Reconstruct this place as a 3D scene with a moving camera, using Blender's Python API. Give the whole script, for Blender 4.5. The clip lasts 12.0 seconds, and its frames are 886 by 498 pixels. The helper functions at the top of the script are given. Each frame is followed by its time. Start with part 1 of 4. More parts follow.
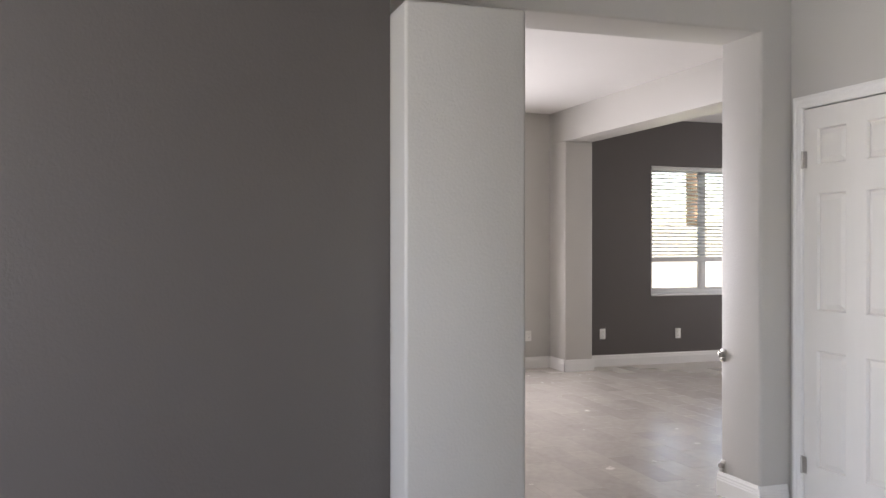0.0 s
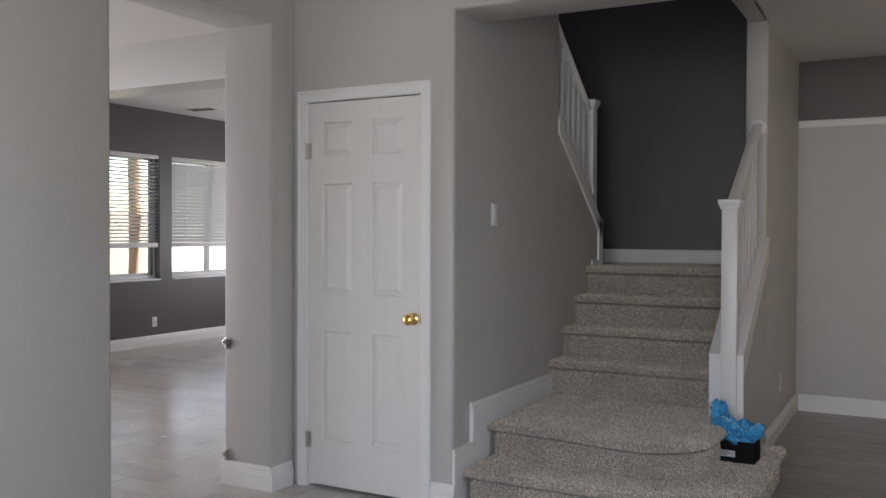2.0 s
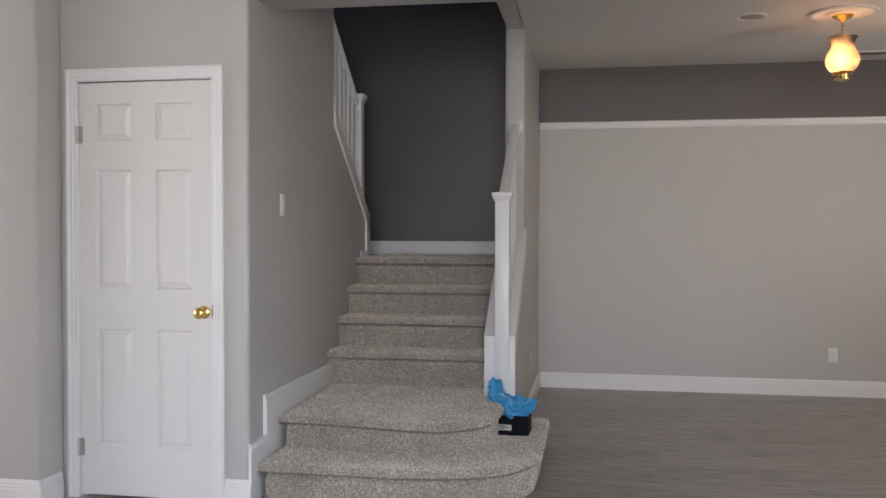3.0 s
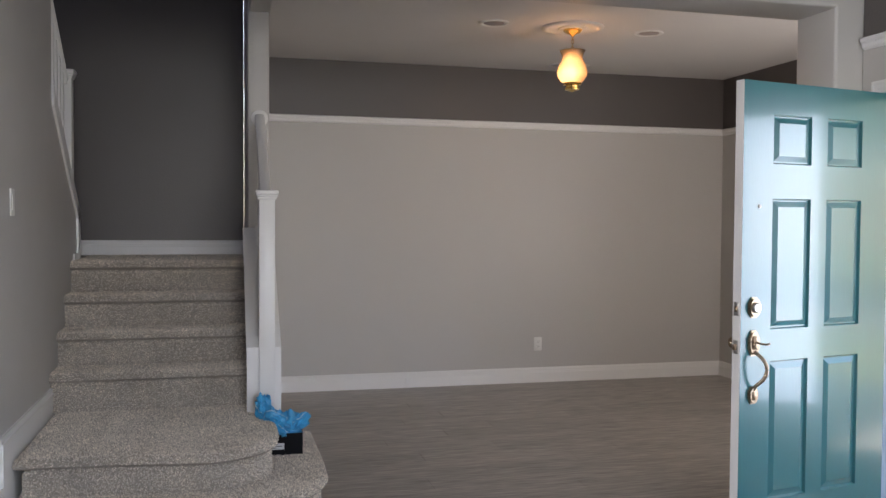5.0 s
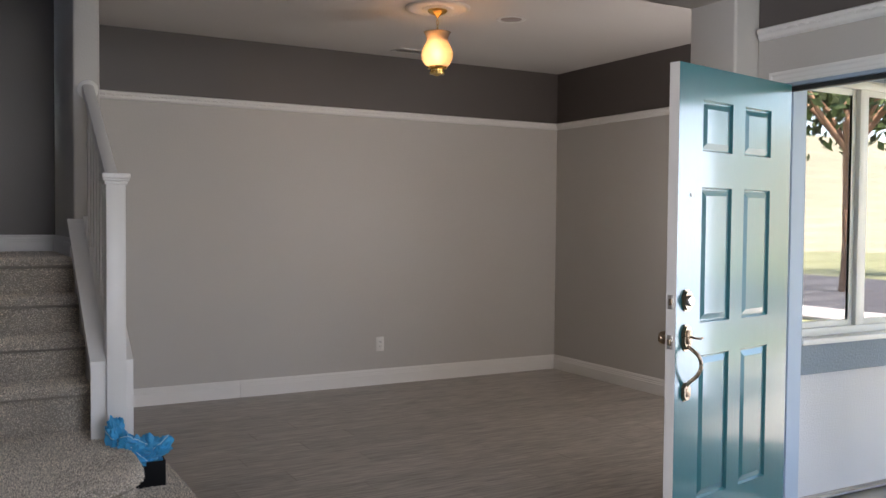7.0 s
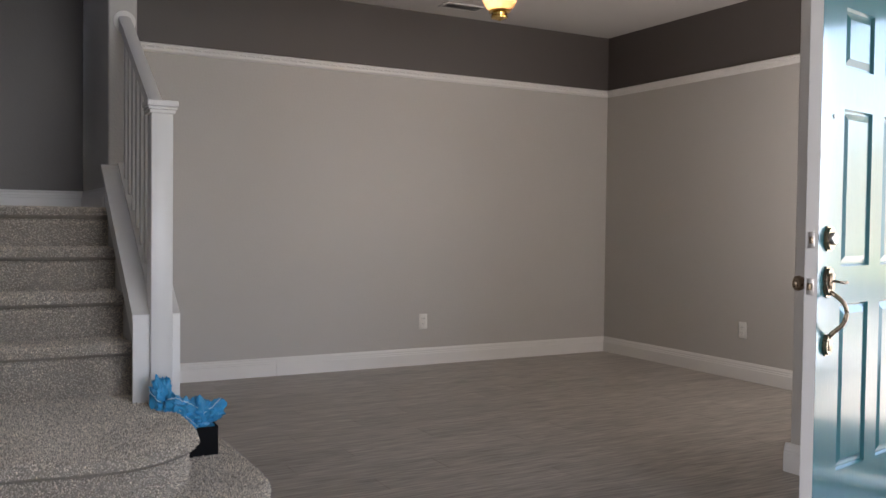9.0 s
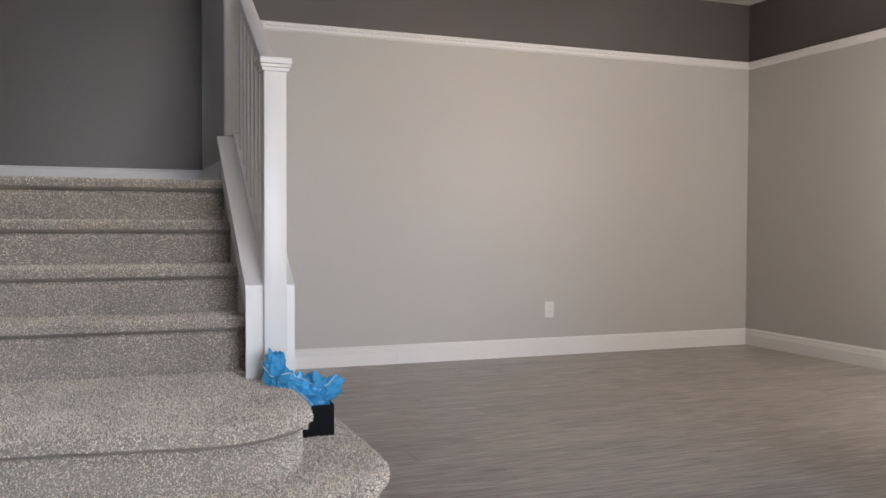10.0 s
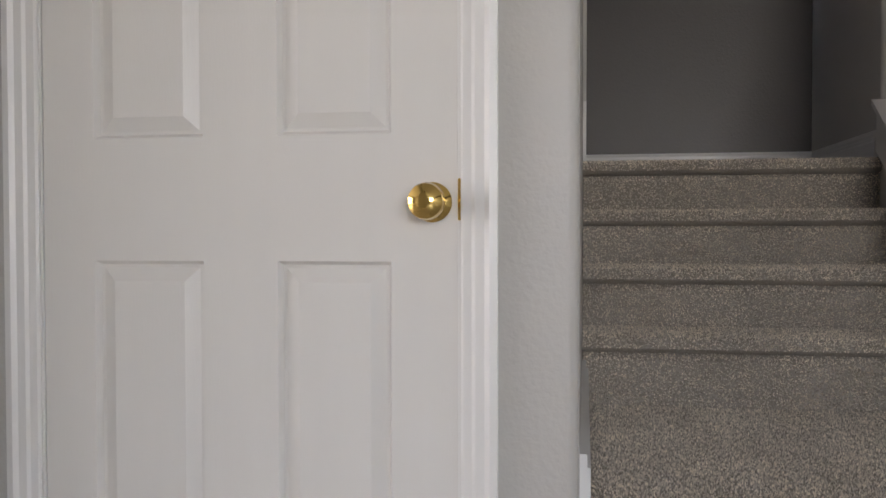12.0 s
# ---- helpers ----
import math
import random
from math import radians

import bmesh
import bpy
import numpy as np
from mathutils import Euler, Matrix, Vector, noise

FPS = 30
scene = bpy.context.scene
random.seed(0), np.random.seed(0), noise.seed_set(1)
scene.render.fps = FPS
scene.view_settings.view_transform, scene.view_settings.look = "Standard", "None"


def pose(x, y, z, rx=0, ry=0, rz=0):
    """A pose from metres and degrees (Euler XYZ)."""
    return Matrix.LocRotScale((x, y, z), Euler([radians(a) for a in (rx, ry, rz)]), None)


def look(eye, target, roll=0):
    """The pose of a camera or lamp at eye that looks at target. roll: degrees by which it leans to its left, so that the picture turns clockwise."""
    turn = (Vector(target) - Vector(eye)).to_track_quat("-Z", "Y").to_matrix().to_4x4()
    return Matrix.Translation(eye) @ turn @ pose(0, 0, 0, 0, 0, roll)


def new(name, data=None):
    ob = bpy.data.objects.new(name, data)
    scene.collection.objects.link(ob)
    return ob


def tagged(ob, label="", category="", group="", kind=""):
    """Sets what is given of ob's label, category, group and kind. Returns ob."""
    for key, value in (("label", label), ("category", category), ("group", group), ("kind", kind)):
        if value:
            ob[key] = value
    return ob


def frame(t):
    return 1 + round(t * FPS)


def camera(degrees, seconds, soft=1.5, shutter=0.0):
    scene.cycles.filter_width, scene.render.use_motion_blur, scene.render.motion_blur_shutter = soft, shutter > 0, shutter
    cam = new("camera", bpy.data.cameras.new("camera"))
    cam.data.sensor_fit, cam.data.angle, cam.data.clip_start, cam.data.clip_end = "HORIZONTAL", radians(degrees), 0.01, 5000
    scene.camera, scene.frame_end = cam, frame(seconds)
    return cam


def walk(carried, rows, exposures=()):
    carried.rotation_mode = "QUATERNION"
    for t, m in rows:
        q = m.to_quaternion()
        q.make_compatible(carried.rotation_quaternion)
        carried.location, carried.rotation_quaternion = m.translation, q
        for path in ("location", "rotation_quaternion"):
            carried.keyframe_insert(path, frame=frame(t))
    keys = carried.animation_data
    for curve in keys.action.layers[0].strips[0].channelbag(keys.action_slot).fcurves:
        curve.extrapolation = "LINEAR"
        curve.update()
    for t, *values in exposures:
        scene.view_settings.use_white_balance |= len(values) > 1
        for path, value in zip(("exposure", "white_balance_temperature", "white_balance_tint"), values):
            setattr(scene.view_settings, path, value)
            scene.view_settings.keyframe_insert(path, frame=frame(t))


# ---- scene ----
cam = camera(53.7, 12.0)

PATH = [
    (0, (2.737, -3.138, 1.358), (0.841, -2.501, 1.35), 0.0),
    (0.5, (2.53, -3.303, 1.378), (0.796, -2.307, 1.356), 0.1),
    (1, (2.416, -3.552, 1.372), (0.918, -2.228, 1.346), 0.3),
    (1.5, (2.228, -3.689, 1.353), (1.012, -2.102, 1.32), 0.3),
    (2, (1.999, -3.757, 1.361), (1.04, -2.003, 1.323), 0.2),
    (2.5, (1.773, -3.915, 1.357), (1.106, -2.03, 1.314), 0.3),
    (3, (1.627, -3.943, 1.329), (1.285, -1.973, 1.284), 0.1),
    (3.5, (1.441, -3.831, 1.36), (1.394, -1.833, 1.304), 0.2),
    (3.7, (1.354, -3.801, 1.366), (1.414, -1.803, 1.306), 0.1),
    (5.3, (0.808, -3.533, 1.398), (1.358, -1.611, 1.331), 0.3),
    (5.5, (0.765, -3.457, 1.401), (1.355, -1.548, 1.333), 0.2),
    (6, (0.607, -3.319, 1.4), (1.293, -1.442, 1.332), 0.3),
    (6.5, (0.493, -3.192, 1.4), (1.321, -1.373, 1.331), 0.4),
    (6.7, (0.487, -3.115, 1.382), (1.381, -1.327, 1.313), 0.4),
    (8.3, (0.412, -2.589, 1.201), (1.503, -0.914, 1.142), 1.3),
    (8.5, (0.387, -2.531, 1.152), (1.429, -0.825, 1.093), 1.0),
    (9, (0.419, -2.447, 1.081), (1.384, -0.696, 1.022), 0.7),
    (9.5, (0.518, -2.286, 0.994), (1.398, -0.49, 0.939), 0.4),
    (10, (0.527, -2.153, 0.934), (1.244, -0.287, 0.88), 0.2),
    (10.5, (0.464, -2.021, 0.907), (0.982, -0.09, 0.854), 0.0),
    (11, (0.317, -1.852, 0.934), (0.647, 0.12, 0.889), -0.1),
    (11.5, (0.131, -1.578, 0.916), (0.15, 0.421, 0.876), -0.4),
    (12, (0.009, -1.327, 0.887), (-0.311, 0.647, 0.841), -0.1),
]
EXPOSURES = [(0.0, 3.1, 7000), (0.5, 2.65, 6900), (1.5, 2.35, 6800), (2.5, 2.85, 6800), (3.5, 3.15, 6800), (5.5, 2.85, 6800), (6.5, 2.8, 6800),
             (8.5, 2.7, 6800), (9.5, 3.35, 6800), (10.5, 3.75, 6800), (11.0, 3.7, 6800), (11.5, 3.25, 7000), (12.0, 2.8, 7300)]
walk(cam, [(t, look(eye, target, roll)) for t, eye, target, roll in PATH], [(t, e, kelvin, 20) for t, e, kelvin in EXPOSURES])

# ---- world, sun, lights ----
world = bpy.data.worlds.new("sky")
scene.world = world
world.use_nodes = True
wn = world.node_tree.nodes
sky = wn.new("ShaderNodeTexSky")
sky.sky_type = "NISHITA"
sky.sun_disc = False
sky.sun_elevation = radians(50)
sky.sun_rotation = radians(20)
wn["Background"].inputs["Strength"].default_value = 0.15
world.node_tree.links.new(sky.outputs["Color"], wn["Background"].inputs["Color"])


def lamp(name, kind, m, energy, color=(1, 1, 1), **more):
    d = bpy.data.lights.new(name, kind)
    d.energy, d.color = energy, color
    for key, value in more.items():
        setattr(d, key, value)
    ob = new(name, d)
    ob.matrix_world = m
    return ob


lamp("sun", "SUN", look((3, 8, 10), (0, 0, 0)), 5.0, (1.0, 0.95, 0.88), angle=radians(0.6))


def area_light(name, eye, target, w, h, energy, color=(0.86, 0.92, 1.0), spread=math.pi):
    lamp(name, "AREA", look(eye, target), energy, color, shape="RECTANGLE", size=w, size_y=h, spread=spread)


# Added fill: the entry's back window is assumed, never in view.
area_light("skylight_behind", (1.9, -6.3, 1.6), (1.9, 0, 1.2), 2.4, 1.5, 17, (0.78, 0.87, 1.0))
# Added fill: the family room's far wall has no opening here.
area_light("skylight_family", (-6.0, -1.6, 1.25), (0, -1.6, 1.0), 2.6, 2.0, 24)
# Added fill inside the nook; its north wall is solid, without a window.
area_light("skylight_nook", (-4.2, 6.35, 1.4), (-4.2, 0, 1.2), 1.8, 1.4, 9)
area_light("skylight_door", (3.86, -0.985, 1.2), (0, 0.8, 1.1), 0.44, 1.45, 0.6, (0.66, 0.80, 1.0), radians(95))
area_light("skylight_living", (4.55, 0.06, 1.45), (3.9, 4, 1.1), 0.9, 1.25, 3.9, (1.0, 0.975, 0.93))
area_light("skylight_upstairs", (-0.9, 1.6, 4.6), (0.5, 2.7, 3.6), 0.9, 0.9, 0.7, (0.55, 0.66, 1.0))


# ---- materials ----
def material(name, color, rough=0.6, metal=0.0, vary=0.06, scale=3.0, bump=0.0, bump_scale=60.0, stretch=(1, 1, 1), spec=0.5,
             fine=0.0, fine_scale=90.0, rand=0.0, island=0.0, trans=0.0, coat=0.0, coat_rough=0.03, emit=None, power=0.0, stains=0.0):
    m = bpy.data.materials.new(name)
    m.use_nodes = True
    nt = m.node_tree
    n, l = nt.nodes, nt.links
    b = n["Principled BSDF"]
    b.inputs["Roughness"].default_value = rough
    b.inputs["Metallic"].default_value = metal
    b.inputs["Specular IOR Level"].default_value = spec
    b.inputs["Transmission Weight"].default_value = trans
    b.inputs["Coat Weight"].default_value = coat
    b.inputs["Coat Roughness"].default_value = coat_rough
    if emit:
        b.inputs["Emission Color"].default_value = (*emit, 1)
        b.inputs["Emission Strength"].default_value = power
    geo = n.new("ShaderNodeNewGeometry")
    tc = n.new("ShaderNodeTexCoord")
    mp = n.new("ShaderNodeMapping")
    mp.inputs["Scale"].default_value = stretch
    l.new(geo.outputs["Position"], mp.inputs["Vector"])
    src = mp.outputs["Vector"]

    def noise_tex(s, detail=3.0):
        t = n.new("ShaderNodeTexNoise")
        t.inputs["Scale"].default_value = s
        t.inputs["Detail"].default_value = detail
        l.new(src, t.inputs["Vector"])
        return t.outputs["Fac"]

    def scaled(sock, amount, base=1.0):
        k = n.new("ShaderNodeMath")
        k.operation = "MULTIPLY_ADD"
        l.new(sock, k.inputs[0])
        k.inputs[1].default_value = amount
        k.inputs[2].default_value = base - amount / 2
        return k.outputs[0]

    def times(a, c):
        k = n.new("ShaderNodeMath")
        k.operation = "MULTIPLY"
        l.new(a, k.inputs[0])
        l.new(c, k.inputs[1])
        return k.outputs[0]

    value = scaled(noise_tex(scale), vary * 2)
    if fine:
        value = times(value, scaled(noise_tex(fine_scale, 2.0), fine * 2))
    if rand:
        oi = n.new("ShaderNodeObjectInfo")
        value = times(value, scaled(oi.outputs["Random"], rand))
    if island:
        value = times(value, scaled(geo.outputs["Random Per Island"], island))
    if stains:
        r = n.new("ShaderNodeMapRange")
        l.new(noise_tex(scale * 0.7, 5.0), r.inputs["Value"])
        r.inputs["From Min"].default_value, r.inputs["From Max"].default_value = 0.58, 0.75
        r.inputs["To Min"].default_value, r.inputs["To Max"].default_value = 1.0, 1.0 - stains
        value = times(value, r.outputs["Result"])
    mix = n.new("ShaderNodeVectorMath")
    mix.operation = "SCALE"
    mix.inputs[0].default_value = color
    l.new(value, mix.inputs["Scale"])
    l.new(mix.outputs["Vector"], b.inputs["Base Color"])
    if bump:
        bp = n.new("ShaderNodeBump")
        bp.inputs["Strength"].default_value = 0.6
        bp.inputs["Distance"].default_value = bump
        l.new(noise_tex(bump_scale, 2.0), bp.inputs["Height"])
        l.new(bp.outputs["Normal"], b.inputs["Normal"])
    r2 = scaled(noise_tex(scale * 2.3), rough * 0.25, rough)
    l.new(r2, b.inputs["Roughness"])
    return m


PAINT_LIGHT = material("greige_paint", (0.485, 0.468, 0.435), 0.42, vary=0.02, bump=0.0018, bump_scale=95)
PAINT_DARK = material("charcoal_paint", (0.096, 0.084, 0.078), 0.42, vary=0.04, bump=0.0018, bump_scale=95)
PAINT_CEILING = material("ceiling_paint", (0.66, 0.64, 0.615), 0.7, vary=0.02, bump=0.0012, bump_scale=70)
WHITE = material("white_trim_paint", (0.76, 0.75, 0.72), 0.35, vary=0.02)
DOOR_WHITE = material("white_door_paint", (0.72, 0.70, 0.66), 0.4, vary=0.02, bump=0.0003, bump_scale=40, stretch=(8, 8, 1))
TEAL = material("teal_door_paint", (0.012, 0.125, 0.14), 0.34, vary=0.08, bump=0.0006, bump_scale=55, stretch=(4, 4, 0.35), coat=1.0, coat_rough=0.13, spec=0.5)
# Carpet ground under the tufts; shade between loops is put into its darker colour.
CARPET = material("shaded_carpet_ground", (0.34, 0.305, 0.262), 0.95, vary=0.15, scale=5, bump=0.006, bump_scale=170, fine=0.5, fine_scale=210, spec=0.1)
TUFT = material("carpet_tuft", (0.63, 0.565, 0.475), 0.95, vary=0.25, scale=5, fine=0.55, fine_scale=95, island=1.1, spec=0.1)
PLANK = material("grey_brown_vinyl_plank", (0.345, 0.315, 0.28), 0.36, vary=0.36, scale=2.0, stretch=(0.5, 6, 1), fine=0.85, fine_scale=12, stains=0.35,
                 bump=0.0004, bump_scale=14, rand=0.14)
TILE = material("pale_wood_look_tile", (0.50, 0.46, 0.42), 0.26, vary=0.16, scale=2.5, stretch=(1, 1, 1), fine=0.12, fine_scale=20, rand=0.18, stains=0.12, island=0.0)
TILE_REST = material("pale_wood_look_tile_far", (0.50, 0.46, 0.42), 0.3, vary=0.1, scale=2.5, fine=0.05, fine_scale=20, island=0.10)
GROUT = material("grout", (0.20, 0.18, 0.16), 0.9)
BRASS = material("polished_brass", (0.80, 0.55, 0.18), 0.12, metal=1.0, vary=0.03)
BRONZE = material("antique_brass", (0.30, 0.23, 0.16), 0.28, metal=1.0, vary=0.2, scale=60)
STEEL = material("satin_steel", (0.5, 0.48, 0.45), 0.35, metal=1.0)
PLASTIC = material("white_plastic", (0.74, 0.73, 0.69), 0.35, vary=0.01)
# Grey-pink lens, darkened for the recess shade that the flat fitting lacks.
LENS = material("recess_darkened_lens", (0.34, 0.29, 0.27), 0.5, vary=0.03)
SLOT = material("dark_slot", (0.03, 0.03, 0.03), 0.6)
BLACK = material("black_cardboard", (0.008, 0.008, 0.009), 0.8, spec=0.15)
PAPER = material("paper_label", (0.6, 0.6, 0.58), 0.6)
BLUE = material("blue_nonwoven_plastic", (0.03, 0.33, 0.62), 0.38, vary=0.15, scale=18, bump=0.002, bump_scale=60)
ELASTIC = material("pale_elastic", (0.55, 0.72, 0.80), 0.6)
BLIND = material("white_blind_slat", (0.62, 0.615, 0.60), 0.5)
VINYL = material("white_vinyl_frame", (0.70, 0.70, 0.68), 0.35)
BLUE_JAMB = material("pale_blue_jamb_paint", (0.34, 0.42, 0.52), 0.4, vary=0.04)
STUCCO = material("pale_stucco", (0.55, 0.55, 0.56), 0.9, vary=0.05, bump=0.004, bump_scale=120)
STUCCO_TRIM = material("grey_stucco_trim", (0.20, 0.24, 0.28), 0.9, vary=0.1, bump=0.005, bump_scale=90, fine=0.2, fine_scale=120)
RUBBER = material("black_weatherstrip", (0.02, 0.02, 0.02), 0.6)
CONCRETE = material("concrete", (0.36, 0.34, 0.31), 0.9, vary=0.1, bump=0.002, bump_scale=80)
GROUND = material("dry_grass_ground", (0.19, 0.20, 0.09), 0.95, vary=0.35, scale=0.8, fine=0.4, fine_scale=30)
ASPHALT = material("asphalt", (0.055, 0.055, 0.057), 0.9, vary=0.15)
BARK = material("palm_bark", (0.30, 0.17, 0.10), 0.9, vary=0.3, scale=8, bump=0.01, bump_scale=12)
LEAF = material("leaf_green", (0.07, 0.11, 0.03), 0.6, vary=0.3, island=0.8)
FENCE = material("fence_block", (0.42, 0.39, 0.36), 0.9, vary=0.1, rand=0.15, bump=0.003, bump_scale=60)
ROOF = material("roof_tile", (0.22, 0.13, 0.09), 0.85, vary=0.2, island=0.3)


def glass_material(name, tint, low):
    m = bpy.data.materials.new(name)
    m.use_nodes = True
    n, l = m.node_tree.nodes, m.node_tree.links
    n.remove(n["Principled BSDF"])
    mix, tr, gl, fr, pw = (n.new("ShaderNode" + k) for k in ("MixShader", "BsdfTransparent", "BsdfGlossy", "LayerWeight", "MapRange"))
    tr.inputs["Color"].default_value = (0.98 * tint, tint, 0.99 * tint, 1)
    gl.inputs["Roughness"].default_value = 0.01
    fr.inputs["Blend"].default_value = 0.35
    pw.inputs["To Min"].default_value, pw.inputs["To Max"].default_value = low, 0.5 + low / 2
    l.new(fr.outputs["Facing"], pw.inputs["Value"])
    l.new(pw.outputs["Result"], mix.inputs[0])
    l.new(tr.outputs[0], mix.inputs[1])
    l.new(gl.outputs[0], mix.inputs[2])
    l.new(mix.outputs[0], n["Material Output"].inputs["Surface"])
    return m


GLASS = glass_material("window_glass", 0.96, 0.14)
SCREENED_GLASS = glass_material("screened_window_glass", 0.30, 0.30)


def shade_material():
    m = bpy.data.materials.new("frosted_amber_glass")
    m.use_nodes = True
    n, l = m.node_tree.nodes, m.node_tree.links
    n.remove(n["Principled BSDF"])
    mix, tl, gl, fr, tr, m2 = (n.new("ShaderNode" + k) for k in ("MixShader", "BsdfTranslucent", "BsdfGlossy", "Fresnel", "BsdfTransparent", "MixShader"))
    tl.inputs["Color"].default_value = (0.52, 0.43, 0.35, 1)
    gl.inputs["Roughness"].default_value = 0.15
    tr.inputs["Color"].default_value = (1.0, 0.92, 0.78, 1)
    m2.inputs[0].default_value = 0.34
    l.new(tl.outputs[0], m2.inputs[1])
    l.new(tr.outputs[0], m2.inputs[2])
    l.new(fr.outputs[0], mix.inputs[0])
    l.new(m2.outputs[0], mix.inputs[1])
    l.new(gl.outputs[0], mix.inputs[2])
    l.new(mix.outputs[0], n["Material Output"].inputs["Surface"])
    return m


SHADE = shade_material()
BULB = material("lit_bulb", (1, 0.8, 0.5), 0.4, emit=(1.0, 0.66, 0.32), power=2.4)


# ---- mesh helpers ----
def box(bm, x0, x1, y0, y1, z0, z1, bevel=0.0, segs=2):
    made = bmesh.ops.create_cube(bm, size=1.0)["verts"]
    for v in made:
        v.co = Vector(((x0 + x1) / 2 + v.co.x * (x1 - x0), (y0 + y1) / 2 + v.co.y * (y1 - y0), (z0 + z1) / 2 + v.co.z * (z1 - z0)))
    if bevel:
        edges = list({e for v in made for e in v.link_edges})
        bmesh.ops.bevel(bm, geom=edges, offset=bevel, segments=segs, affect="EDGES", profile=0.5)


def prism(bm, outline, axis, lo, hi):
    """Extrudes a closed outline of 2D points along an axis from lo to hi."""
    def at(p, d):
        return {"x": (d, p[0], p[1]), "y": (p[0], d, p[1]), "z": (p[0], p[1], d)}[axis]
    a = [bm.verts.new(at(p, lo)) for p in outline]
    b = [bm.verts.new(at(p, hi)) for p in outline]
    bm.faces.new(a)
    bm.faces.new(b[::-1])
    for i in range(len(a)):
        j = (i + 1) % len(a)
        bm.faces.new((a[i], b[i], b[j], a[j]))
    return a + b


def lathe(bm, profile, center, segs=32, axis="z"):
    rings = []
    for r, h in profile:
        ring = []
        for i in range(segs):
            a = 2 * math.pi * i / segs
            c, s = r * math.cos(a), r * math.sin(a)
            p = {"z": (c, s, h), "y": (c, h, s), "x": (h, c, s)}[axis]
            ring.append(bm.verts.new(Vector(center) + Vector(p)))
        rings.append(ring)
    for a, b in zip(rings, rings[1:]):
        for i in range(segs):
            j = (i + 1) % segs
            bm.faces.new((a[i], a[j], b[j], b[i]))
    if profile[0][0] > 1e-4:
        bm.faces.new(rings[0][::-1])
    if profile[-1][0] > 1e-4:
        bm.faces.new(rings[-1])


def tube(bm, points, radius, segs=8):
    pts = [Vector(p) for p in points]
    rings = []
    for i, p in enumerate(pts):
        d = (pts[min(i + 1, len(pts) - 1)] - pts[max(i - 1, 0)]).normalized()
        q = d.to_track_quat("Z", "Y")
        rings.append([bm.verts.new(p + q @ Vector((radius * math.cos(2 * math.pi * k / segs), radius * math.sin(2 * math.pi * k / segs), 0)))
                      for k in range(segs)])
    for a, b in zip(rings, rings[1:]):
        for i in range(segs):
            j = (i + 1) % segs
            bm.faces.new((a[i], a[j], b[j], b[i]))
    bm.faces.new(rings[0][::-1])
    bm.faces.new(rings[-1])


def mesh_of(name, bm, mat, smooth=False):
    bmesh.ops.remove_doubles(bm, verts=bm.verts, dist=1e-5)
    bmesh.ops.recalc_face_normals(bm, faces=bm.faces)
    me = bpy.data.meshes.new(name)
    bm.to_mesh(me)
    bm.free()
    me.materials.append(mat)
    if smooth:
        me.polygons.foreach_set("use_smooth", [True] * len(me.polygons))
        me.set_sharp_from_angle(angle=radians(40))
    return me


def part(name, bm, mat, parent, label="", smooth=True):
    ob = new(name, mesh_of(name, bm, mat, smooth))
    ob.parent = parent
    if label:
        tagged(ob, label=label)
    return ob


def thing(name, label, category, group="", m=None, kind=""):
    ob = new(name)
    ob.empty_display_size = 0.1
    if m is not None:
        ob.matrix_world = m
    return tagged(ob, label, category, group, kind)


def structure(name, bm, mat, label="", category="", smooth=True):
    return tagged(new(name, mesh_of(name, bm, mat, smooth)), label, category, "", "structure")


